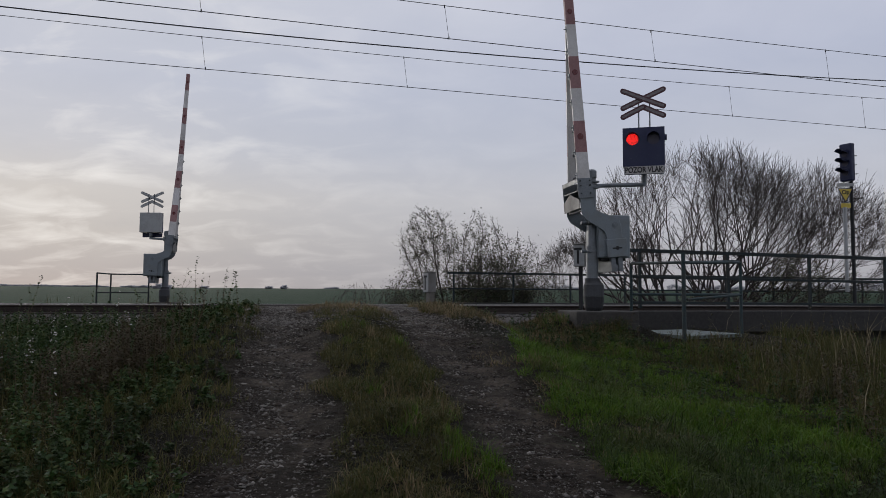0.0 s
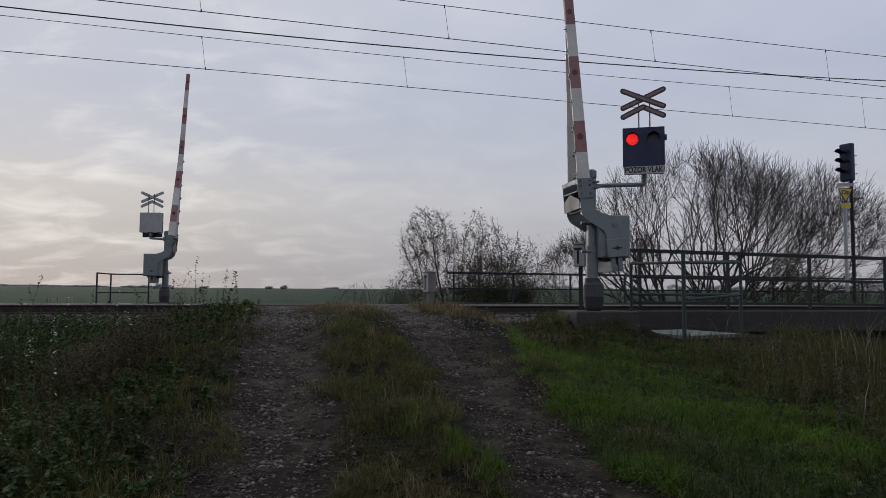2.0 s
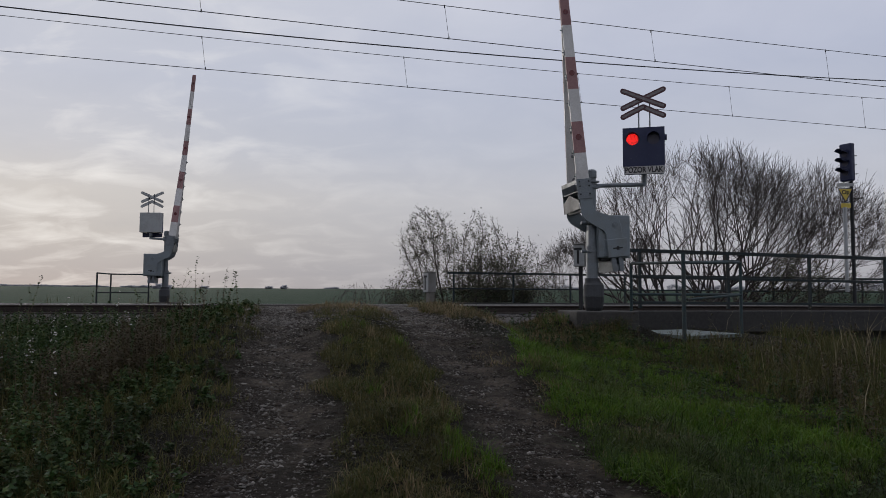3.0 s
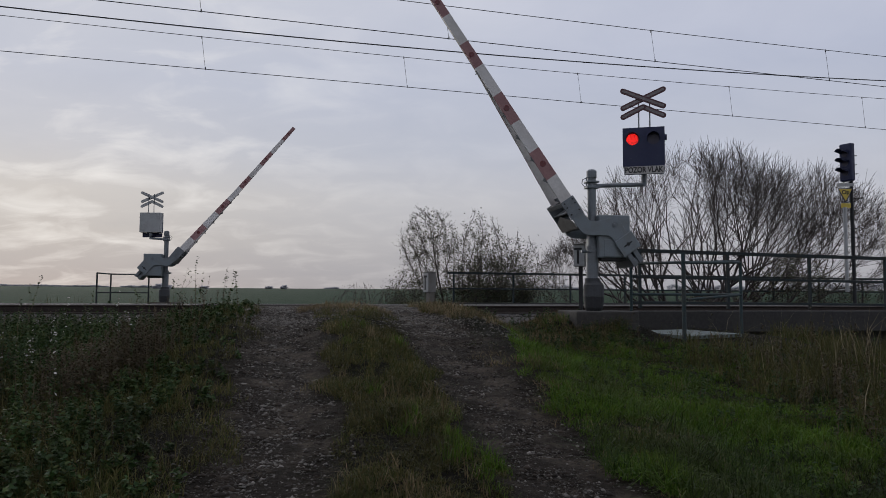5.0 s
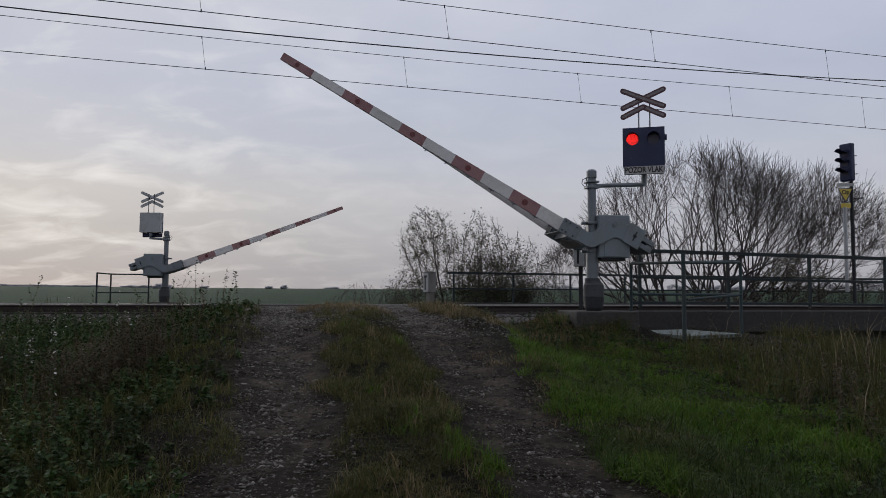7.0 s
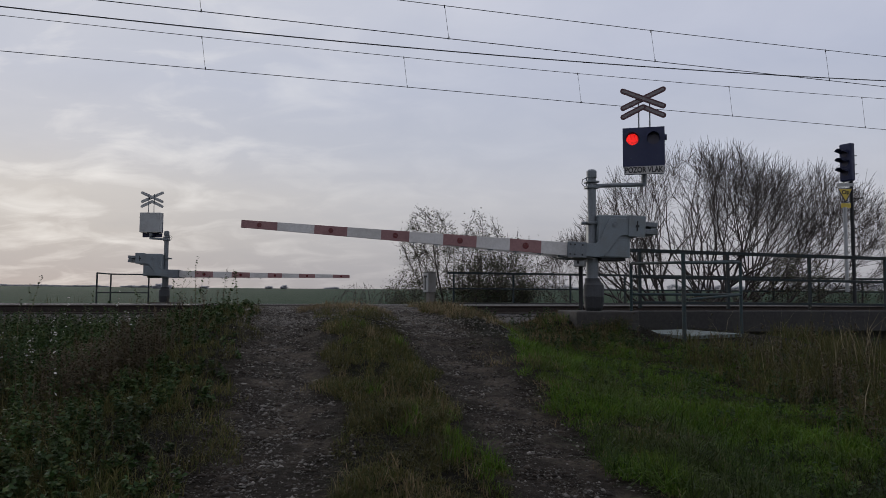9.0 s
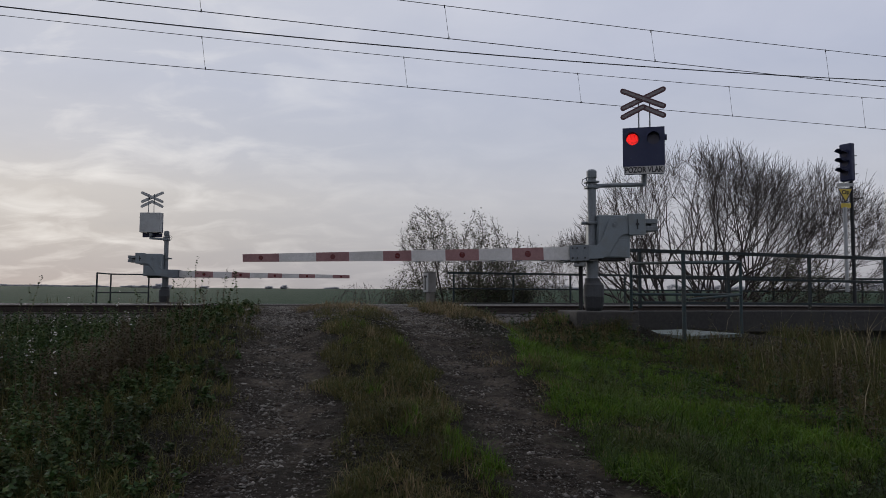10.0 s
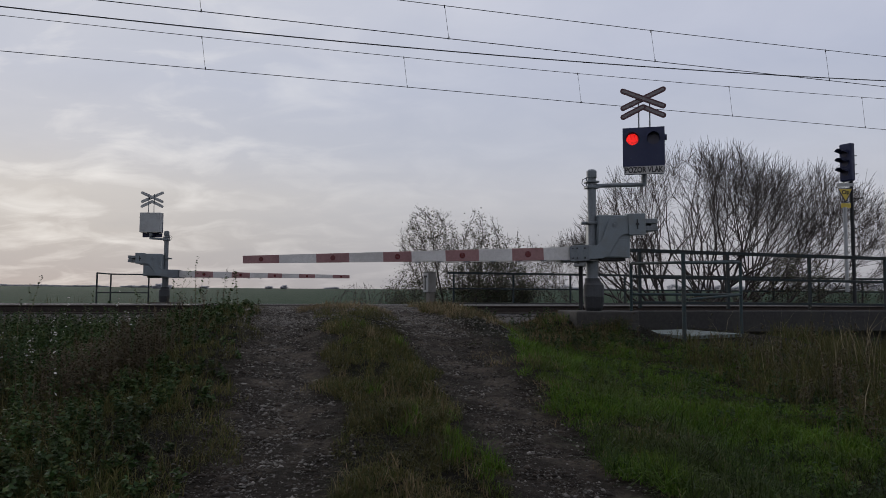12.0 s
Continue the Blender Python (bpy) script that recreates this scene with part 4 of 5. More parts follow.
# ---------------------------------------------------------------- trees and bushes
def grow_tree(seed, stems, blobs, step, reach, kill, lean, radial):
    """Branches that grow from the stems' feet towards scattered places inside the crown's blobs.
    Gives the nodes, each node's parent, and the stem to which it belongs."""
    r = np.random.RandomState(seed)
    goals = []
    for cx, cy, cz, rx, ry, rz, k, low in blobs:
        q = r.normal(0, 1, (k * 3, 3))
        q /= np.linalg.norm(q, axis=1)[:, None]
        q *= (r.uniform(0, 1, len(q)) ** 0.42)[:, None]
        p = q * (rx, ry, rz) + (cx, cy, cz)
        goals.append(p[p[:, 2] > low][:k])
    goals = np.concatenate(goals)
    nodes, parent, stem = [], [], []
    tips = []
    for si, (x, y, ang, out, length) in enumerate(stems):
        p, d = Vector((x, y, -0.2)), Vector((math.cos(ang) * out, math.sin(ang) * out, 1)).normalized()
        last = -1
        for q in range(int(length / step)):
            nodes.append(p.copy()), parent.append(last), stem.append(si)
            last = len(nodes) - 1
            d = (d + Vector(r.normal(0, 0.10, 3)) + Vector((0, 0, lean))).normalized()
            p = p + d * step
    heading = [Vector((0, 0, 1))] * len(nodes)
    for i, q in enumerate(parent):
        if q >= 0:
            heading[i] = (nodes[i] - nodes[q]).normalized()
    alive = [Vector(g) for g in goals]
    forks = [0] * len(nodes)
    for turn in range(90):
        kd = kdtree.KDTree(len(nodes))
        for i, p in enumerate(nodes):
            kd.insert(p, i)
        kd.balance()
        pull, rest = {}, []
        for g in alive:
            c, i, dist = kd.find(g)
            if dist < kill:
                continue
            rest.append(g)
            if dist < reach:
                pull[i] = pull.get(i, Vector()) + (g - c).normalized()
        alive = rest
        if not pull:
            break
        for i, v in pull.items():
            out = (nodes[i] - Vector((0, 0, -0.5))).normalized()
            d = (v.normalized() + heading[i] * 0.8 + out * radial + Vector(r.normal(0, 0.13, 3)) + Vector((0, 0, lean))).normalized()
            if forks[i] >= 4 or kd.find(nodes[i] + d * step)[2] < step * 0.45:
                continue
            forks[i] += 1
            forks.append(0)
            nodes.append(nodes[i] + d * step), parent.append(i), stem.append(stem[i]), heading.append(d)
    return nodes, parent, stem, heading


def tree_tubes(nodes, parent, stem, heading, tip_r, power, spurs, seed, spur_len, up):
    """Three-sided tapered tubes along the branches, thicker where more twigs hang on, with fine spurs."""
    r = random.Random(seed)
    k = len(nodes)
    load = [0.0] * k
    kids = [0] * k
    for i in range(k - 1, -1, -1):
        if load[i] == 0:
            load[i] = 1.0
        if parent[i] >= 0:
            load[parent[i]] += load[i]
            kids[parent[i]] += 1
    rad = [tip_r * v ** power for v in load]
    limbs = collections.defaultdict(lambda: ([], []))

    def tube(si, a, b, ra, rb, ns=3):
        V, T = limbs[si]
        e = (b - a).normalized()
        u = e.orthogonal().normalized()
        w = e.cross(u)
        s0 = len(V)
        for c, rr in ((a, ra), (b, rb)):
            for j in range(ns):
                t = 2 * math.pi * j / ns
                V.append(c + u * (rr * math.cos(t)) + w * (rr * math.sin(t)))
        for j in range(ns):
            a0, a1 = s0 + j, s0 + (j + 1) % ns
            T.append((a0, a1, a1 + ns))
            T.append((a0, a1 + ns, a0 + ns))
    for i in range(k):
        q = parent[i]
        if q >= 0:
            tube(stem[i], nodes[q], nodes[i] + heading[i] * 0.01, min(rad[q], rad[i] * 1.4), rad[i], 5 if rad[i] > 0.03 else 3)
        if load[i] < 26:
            for _ in range(spurs):
                d = (heading[i] + Vector((r.gauss(0, 0.5), r.gauss(0, 0.5), r.gauss(up, 0.4)))).normalized()
                n1 = nodes[i] + d * spur_len * r.uniform(0.4, 1.0)
                d2 = (d + Vector((r.gauss(0, 0.25), r.gauss(0, 0.25), up))).normalized()
                n2 = n1 + d2 * spur_len * r.uniform(0.4, 1.0)
                tube(stem[i], nodes[i], n1, tip_r, tip_r * 0.85)
                tube(stem[i], n1, n2, tip_r * 0.85, tip_r * 0.5)
    return limbs, load


def leaves(name, P, size, mat, seed):
    """Small folded leaves at the places P."""
    r = np.random.RandomState(seed + 5)
    k = len(P)
    a, tilt = r.uniform(0, 6.283, k), r.uniform(-0.9, 0.7, k)
    s = size * r.uniform(0.6, 1.4, k)
    ax = np.stack([np.cos(a) * np.cos(tilt), np.sin(a) * np.cos(tilt), np.sin(tilt)], 1)
    side = np.stack([-np.sin(a), np.cos(a), r.uniform(-0.5, 0.5, k)], 1)
    up = np.cross(ax, side)
    p0 = P
    p2 = P + ax * s[:, None]
    mid = P + ax * (s * 0.45)[:, None]
    p1 = mid + side * (s * 0.36)[:, None] + up * (s * 0.12)[:, None]
    p3 = mid - side * (s * 0.36)[:, None] + up * (s * 0.12)[:, None]
    V = np.stack([p0, p1, p2, p3], 1).reshape(-1, 3)
    b = 4 * np.arange(k)[:, None]
    T = np.concatenate([b + np.array([[0, 1, 2]]), b + np.array([[0, 2, 3]])])
    return fast_mesh(name, V, T, mat)


def build_bush(m, seed, stems, blobs, label, category, step=0.28, reach=2.6, kill=0.40, lean=0.0, radial=0.8, tip_r=0.0062, power=0.42, spurs=2, spur_len=0.30, up=0.08,
                    leaf=0, leaf_size=0.08, leaf_mat=None, leaf_low=0.0, leaf_high=99.0):
    """A bush; each stem with all its branches is a part."""
    root = empty("bush", m, label, category)
    nodes, parent, stem, heading = grow_tree(seed, stems, blobs, step, reach, kill, lean, radial)
    limbs, load = tree_tubes(nodes, parent, stem, heading, tip_r, power, spurs, seed, spur_len, up)
    for V, T in limbs.values():
        fast_mesh("limb", np.array([tuple(v) for v in V]), np.array(T), M_TWIG).parent = root
    if leaf:
        q = np.random.RandomState(seed)
        src = np.array([tuple(n) for n, w in zip(nodes, load) if w < 12 and leaf_low < n.z < leaf_high])
        P = src[q.randint(0, len(src), leaf)] + q.normal(0, 0.12, (leaf, 3))
        leaves("foliage", P, leaf_size, leaf_mat, seed).parent = root
    return root


def fan(k, seed, r0, out, length):
    """Feet of k stems round a middle, leaning outward."""
    r = random.Random(seed)
    res = []
    for i in range(k):
        a = 2.39996 * i + r.uniform(-0.4, 0.4)
        f = math.sqrt((i + 0.5) / k)
        res.append((math.cos(a) * r0 * f, math.sin(a) * r0 * f, a, out * f * r.uniform(0.7, 1.2), length * r.uniform(0.7, 1.2)))
    return res


def willow_limb(seed, foot, d, length, rad, mid, size):
    """One stem that forks again and again at narrow angles, outward, until it meets the crown's rounded edge."""
    r = random.Random(seed)
    V, T = [], []

    def tube(pts, radii, ns):
        s0 = len(V)
        for i, (c, rr) in enumerate(zip(pts, radii)):
            e = (pts[min(i + 1, len(pts) - 1)] - pts[max(i - 1, 0)]).normalized()
            u = e.orthogonal().normalized()
            w = e.cross(u)
            for j in range(ns):
                t = 2 * math.pi * j / ns
                V.append(c + u * (rr * math.cos(t)) + w * (rr * math.sin(t)))
        for i in range(len(pts) - 1):
            for j in range(ns):
                a0, a1 = s0 + i * ns + j, s0 + i * ns + (j + 1) % ns
                T.append((a0, a1, a1 + ns))
                T.append((a0, a1 + ns, a0 + ns))

    def inside(p):
        q = p - mid
        return (q.x / size.x) ** 2 + (q.y / size.y) ** 2 + (q.z / size.z) ** 2

    def grow(p, d, length, rad, level):
        pts, q, dd = [p.copy()], p.copy(), d.copy()
        for i in range(3):
            dd = (dd + Vector((r.gauss(0, 0.07), r.gauss(0, 0.07), r.gauss(0.035, 0.05)))).normalized()
            q = q + dd * (length / 3)
            pts.append(q.copy())
        tube(pts, [rad * (1 - 0.09 * i) for i in range(4)], 5 if level < 3 else 3)
        if level >= 8:
            return
        edge = inside(q)
        if edge > 1.0:
            return
        if level > 1:                       # thin side shoots
            for _ in range(4 if edge > 0.4 else 2):
                f = pts[r.randint(1, 2)]
                e = (dd + Vector((r.gauss(0, 0.75), r.gauss(0, 0.75), r.gauss(0.1, 0.55)))).normalized()
                m = f + e * length * r.uniform(0.3, 0.6)
                tube([f, m, m + (e + Vector((0, 0, 0.25))).normalized() * length * 0.35], [0.0062, 0.0054, 0.004], 3)
        out = (q - Vector((foot.x * 0.3, foot.y * 0.3, -1.0))).normalized()
        side = dd.orthogonal().normalized()
        side.rotate(Matrix.Rotation(r.uniform(0, 6.283), 3, dd))
        forks = 3 if r.random() < (0.12 if level < 5 else 0.3) else 2
        for n in range(forks):
            v = Matrix.Rotation(2 * math.pi * n / forks + r.uniform(-0.4, 0.4), 3, dd) @ side
            e = (dd + v * r.uniform(0.34, 0.66) + out * 0.25).normalized()
            grow(q, e, length * r.uniform(0.79, 0.97), max(0.0058, rad * (r.uniform(0.58, 0.68) if n else r.uniform(0.66, 0.76))), level + 1)
    grow(foot, d, length, rad, 0)
    return np.array([tuple(v) for v in V]), np.array(T)


def build_willow(x, y, z, seed, stems, spread_out, mid, size, label, length=1.55, rad=0.085):
    """A round-crowned willow; each of its stems is a part."""
    root = empty("bare_tree", pose(x, y, z), label, "tree")
    r = random.Random(seed)
    for i in range(stems):
        a = 2.39996 * i + r.uniform(-0.3, 0.3)
        f = math.sqrt((i + 0.4) / stems)
        foot = Vector((math.cos(a) * 0.55 * f, math.sin(a) * 0.45 * f, -0.1))
        d = Vector((math.cos(a) * spread_out * f, math.sin(a) * spread_out * f * 0.8, 1)).normalized()
        V, T = willow_limb(seed * 50 + i, foot, d, length * r.uniform(0.85, 1.15), rad * r.uniform(0.75, 1.1), Vector(mid), Vector(size))
        fast_mesh("limb", V, T, M_TWIG).parent = root


WILLOW = "large bare round-crowned willow with many reddish twigs behind the railway"
build_willow(10.1, 30.5, -1.5, 3, 11, 1.7, (0.7, 0, 3.4), (5.1, 3.6, 4.5), WILLOW, rad=0.095)
build_willow(12.9, 32.0, -1.5, 8, 10, 1.7, (2.2, 0, 3.3), (5.2, 3.4, 4.2), WILLOW, rad=0.095)
build_willow(6.9, 31.0, -1.4, 14, 8, 1.8, (-0.1, 0, 2.2), (2.7, 1.8, 2.7), "bare multi-stemmed willow with thin arching branches behind the railway", 0.9, 0.04)
SHRUB = dict(step=0.14, reach=1.8, kill=0.20, radial=0.35, tip_r=0.0058, spurs=2, spur_len=0.17, leaf_mat=M_OLIVE)
build_bush(pose(-0.25, 27.3, -1.2), 21, fan(5, 7, 0.25, 0.6, 1.1), [(-0.30, 0, 3.3, 1.15, 0.9, 1.35, 800, 1.2), (-0.1, 0, 2.0, 0.9, 0.8, 1.0, 150, 0.8)],
                "half-bare rounded small tree with sparse dark leaves at its edge", "bush", leaf=3600, leaf_size=0.065, leaf_low=1.6, **SHRUB)
build_bush(pose(1.75, 27.0, -1.2), 25, fan(9, 8, 0.8, 0.5, 0.9), [(-0.35, 0, 2.5, 1.25, 1.0, 1.85, 950, 0.5), (0.75, 0, 2.0, 1.4, 1.0, 1.6, 800, 0.4), (-0.6, 0, 3.9, 0.18, 0.2, 0.75, 16, 0.4),
                (1.0, 0, 3.3, 0.12, 0.2, 0.6, 10, 0.4), (1.45, 0, 3.1, 0.12, 0.2, 0.6, 10, 0.4)],
                "half-bare bush with olive leaves in its lower part", "bush", leaf=6500, leaf_size=0.065, **SHRUB)
build_bush(pose(1.7, 26.6, -1.2), 26, fan(10, 4, 1.2, 0.6, 0.5), [(0, 0, 1.45, 1.7, 0.7, 1.45, 800, 0.1)],
                "dense low olive green bush below the bare one", "bush", leaf=13000, leaf_size=0.075, **SHRUB)
build_bush(pose(-1.1, 26.8, -1.2), 29, fan(6, 6, 0.6, 0.7, 0.5), [(0, 0, 1.15, 1.05, 0.7, 1.25, 520, 0.2)], "low tangled bush with dark brown leaves", "bush", leaf=5200, leaf_size=0.06, **SHRUB)
build_bush(pose(-2.9, 27.2, -1.3), 30, fan(14, 6, 1.3, 0.3, 0.6), [(0, 0, 0.95, 1.3, 0.6, 1.0, 420, 0.2)], "thin dead brown shoots at the edge of the field", "bush", leaf=700, leaf_size=0.05, **SHRUB)
build_bush(pose(3.6, 27.6, -1.2), 33, fan(5, 2, 0.5, 0.8, 0.5), [(0, 0, 1.4, 1.2, 0.8, 1.2, 170, 0.2)], "thin bare bush with few leaves", "bush", leaf=500, leaf_size=0.08, **SHRUB)
build_bush(pose(12.9, 27.3, -1.4), 37, fan(9, 5, 1.0, 0.7, 0.6), [(0, 0, 1.7, 1.5, 1.0, 1.7, 620, 0.2)], "low dark bush with withered brown leaves", "bush", leaf=5000, leaf_size=0.07, **SHRUB)
build_bush(pose(15.4, 28.0, -1.4), 39, fan(8, 5, 1.0, 0.7, 0.6), [(0, 0, 1.2, 1.7, 1.0, 1.3, 420, 0.2)], "low dark bush with withered brown leaves", "bush", leaf=3000, leaf_size=0.07, **SHRUB)
build_bush(pose(10.0, 26.6, -1.4), 41, fan(7, 5, 1.2, 0.8, 0.5), [(0, 0, 0.9, 2.2, 0.8, 1.0, 320, 0.2)], "low dark bush with withered leaves", "bush", leaf=1200, leaf_size=0.09, **SHRUB)


def build_far_trees():
    """Distant rows of trees on the horizon, each crown of many small clumps; haze is in their colour."""
    r = np.random.RandomState(5)
    P = []
    for az, w, h, dist in ((-28, 7, 4, 1300), (-22.5, 2.2, 4, 1100), (-21.2, 0.35, 7, 700), (-20.6, 0.5, 7, 720), (-18.0, 0.4, 5, 900), (-13.3, 0.35, 7, 900), (-12.2, 0.35, 8, 900),
                           (-8.6, 1.0, 5, 1200), (10, 6, 17, 1400), (22, 10, 16, 1200), (29, 6, 20, 1100)):
        k = int(160 + 420 * w)
        a = np.radians(az + r.uniform(-0.5, 0.5, k) * w)
        hh = 0.6 * h * (0.4 + 0.6 * np.abs(np.sin(a * 160) * np.sin(a * 67 + az))) * r.uniform(0, 1, k) ** 0.6
        fx, fy = np.sin(a) * dist, np.cos(a) * dist + r.uniform(-5, 5, k)
        P.append(np.stack([fx, fy, ground_z(fx, fy) + hh], 1))
    P = np.concatenate(P)
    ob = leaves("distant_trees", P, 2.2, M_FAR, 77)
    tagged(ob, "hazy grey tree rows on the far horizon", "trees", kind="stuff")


build_far_trees()


# ---------------------------------------------------------------- grass and weeds
def grass(name, x, y, height, width, mat, seed, lean=0.45, label="", z=None):
    """Bent blades of two pieces each."""
    r = np.random.RandomState(seed)
    k = len(x)
    z = ground_z(x, y) - 0.01 if z is None else z
    a = r.uniform(0, 6.283, k)
    f = r.uniform(0, 6.283, k)
    l = np.abs(r.normal(0, lean, k)) * height
    w = width * r.uniform(0.6, 1.3, k)
    sx, sy = np.cos(f) * w, np.sin(f) * w
    bx, by = np.cos(a) * l, np.sin(a) * l
    p = np.stack([x, y, z], 1)
    v0 = p + np.stack([-sx, -sy, 0 * sx], 1)
    v1 = p + np.stack([sx, sy, 0 * sx], 1)
    m = p + np.stack([bx * 0.35, by * 0.35, height * 0.6], 1)
    v2 = m + np.stack([sx, sy, 0 * sx], 1) * 0.75
    v3 = m - np.stack([sx, sy, 0 * sx], 1) * 0.75
    v4 = p + np.stack([bx, by, height * np.clip(1 - 0.35 * (l / height) ** 2, 0.45, 1)], 1)
    V = np.stack([v0, v1, v2, v3, v4], 1).reshape(-1, 3)
    b = 5 * np.arange(k)[:, None]
    T = np.concatenate([b + np.array([[0, 1, 2]]), b + np.array([[0, 2, 3]]), b + np.array([[3, 2, 4]])])
    ob = fast_mesh(name, V, T, mat)
    return tagged(ob, label, name.replace("_", " "), kind="stuff")


def scatter(k, x0, x1, y0, y1, seed, keep):
    """Uneven random places; keep gives the chance at each place."""
    r = np.random.RandomState(seed)
    # nearer the road's foot the places lie closer together
    y = y0 + (y1 - y0) * r.uniform(0, 1, k) ** 1.7
    x = r.uniform(x0, x1, k)
    ch = keep(x, y, x - road_x(y), y * CA - x * SA)
    ok = r.uniform(0, 1, k) < ch
    return x[ok], y[ok]


def clump(x, y, s=1.0, o=0.0):
    return np.clip(0.5 + 0.9 * rough_field(x * s + o, y * s - o), 0, 1)


def near_beam(x, y):
    """Keeps plants off the foundation and landing."""
    return ~((np.abs(x - 2.34) < 0.45) & (np.abs(y - 11.4) < 0.45)) & ~((x > 2.75) & (x < 5.4) & (y > 9.5) & (y < 13.5))


def rnd(k, seed, a, b):
    return np.random.RandomState(seed).uniform(a, b, k)


def tufts(name, x, y, height, per, width, mat, seed, label, radius=0.05, lean=0.75):
    """Grass in tufts: blades fan outward from each tuft's middle."""
    r = np.random.RandomState(seed + 900)
    k = len(x)
    h = np.repeat(height, per) * r.uniform(0.45, 1.15, k * per)
    a = r.uniform(0, 6.283, k * per)
    rad = radius * np.sqrt(r.uniform(0, 1, k * per))
    bx, by = np.repeat(x, per) + np.cos(a) * rad, np.repeat(y, per) + np.sin(a) * rad
    return grass(name, bx, by, h, width, mat, seed, lean, label)


def edge(x, y):
    """Ragged edge of the worn tracks, in metres."""
    return 0.05 * np.sin(y * 2.3) + 0.06 * np.sin(y * 6.1 + 2 * x) + 0.11 * rough_field(x * 1.7, y * 1.7)


STRIP = "worn green and straw coloured grass between wheel tracks"
x, y = scatter(26000, -3.2, 1.8, 3.2, 11.5, 101, lambda x, y, d, n: (np.abs(d - 0.05) < 0.42 + edge(x, y)) * (0.45 + 0.55 * clump(x, y, 1.3)) * (n < 10.8) * (1 - 0.92 * smooth(7.9, 9.8, n)))
tufts("strip_grass", x, y, 0.035 + 0.085 * clump(x, y, 1.7, 2) * rnd(len(x), 1, 0.4, 1.2), 15, 0.0028, M_GRASS_M, 1, "short " + STRIP, 0.045, 1.2)
x, y = scatter(1300, -3.2, 1.8, 3.2, 8.2, 102, lambda x, y, d, n: (np.abs(d - 0.05) < 0.42 + edge(x, y)) * clump(x, y, 1.1, 4) ** 2 * (0.3 + 0.7 * smooth(-0.1, 0.25, d)))
tufts("strip_tufts", x, y, rnd(len(x), 14, 0.08, 0.17), 34, 0.0026, M_GRASS_G, 14, "fresh green tufts between the wheel tracks", 0.06, 0.8)
x, y = scatter(3200, -3.2, 1.8, 3.2, 11.5, 103, lambda x, y, d, n: (np.abs(d - 0.05) < 0.46 + edge(x, y)) * clump(x, y, 0.9, 3) ** 2 * (n < 11))
tufts("dry_strip_grass", x, y, rnd(len(x), 2, 0.06, 0.18), 14, 0.0022, M_GRASS_D, 2, "withered straw coloured grass between wheel tracks", 0.05, 0.8)
# fresh grass on the flat verge
x, y = scatter(28000, 0.7, 8.5, 3.0, 12.0, 105, lambda x, y, d, n: (d > 1.28 + edge(x, y)) * (0.40 + 0.60 * clump(x, y, 0.8, 1)) * (1 - 0.7 * smooth(3.6, 5.4, d)) * (1 - 0.9 * smooth(6.6, 8.0, n) * (d < 2.3)) * (1 - 0.8 * smooth(8.4, 9.4, n) * (d < 2.6)) * (1 - 0.6 * smooth(9.2, 10.0, n)) * (n < 11.0) * (near_beam(x, y) | (y < 10.5) & (x > 2.9)))
tufts("verge_grass", x, y, (0.03 + 0.10 * clump(x, y, 1.1)) * rnd(len(x), 3, 0.6, 1.3) * (1 + 0.7 * smooth(5.6, 4.0, y)), 17, 0.0034, M_GRASS_G, 3, "fresh bright green grass on the verge", 0.06, 1.35)
x, y = scatter(8500, 0.5, 9.0, 3.0, 12.2, 107, lambda x, y, d, n: (d > 1.2 + edge(x, y)) * (0.08 + 0.92 * smooth(3.4, 4.6, d)) * (0.3 + 0.7 * clump(x, y, 0.7, 5)) * (n < 11.6) * (near_beam(x, y) | (y < 10.4) & (x > 2.9)))
tufts("mixed_verge_grass", x, y, rnd(len(x), 4, 0.10, 0.34) * (0.40 + 0.85 * smooth(3.2, 5.0, x - road_x(y))), 18, 0.0030, M_GRASS_M, 4, "long mixed green and brown verge grass", 0.07, 1.0)
x, y = scatter(2600, 0.5, 9.0, 3.0, 12.2, 108, lambda x, y, d, n: (d > 1.15 + edge(x, y)) * clump(x, y, 1.2, 7) ** 2 * (0.25 + 0.75 * smooth(3.4, 4.6, d)) * (n < 11.8) * (near_beam(x, y) | (y < 10.4) & (x > 2.9)))
tufts("withered_verge_grass", x, y, rnd(len(x), 15, 0.06, 0.22), 13, 0.0024, M_GRASS_D, 15, "withered straw coloured grass in the verge", 0.07, 0.95)
# rank dark tufts and curled dead grass low on the verge
x, y = scatter(2600, 0.9, 6.0, 2.9, 6.2, 151, lambda x, y, d, n: (d > 1.25 + edge(x, y)) * (0.2 + 0.8 * clump(x, y, 1.5, 11)) * smooth(6.0, 4.4, y))
tufts("rank_grass", x, y, rnd(len(x), 31, 0.08, 0.24), 22, 0.0034, M_RANK, 31, "rank dark green grass low on the verge", 0.08, 1.3)
x, y = scatter(1500, 0.3, 6.0, 2.9, 7.5, 152, lambda x, y, d, n: (d > 1.15 + edge(x, y)) * np.clip(1.2 - 0.9 * np.abs(d - 1.55), 0.06, 1) * clump(x, y, 1.6, 13))
tufts("curled_dead_grass", x, y, rnd(len(x), 32, 0.04, 0.12), 16, 0.0026, M_GRASS_D, 32, "curled dead grass along the edge of the wheel track", 0.09, 1.7)
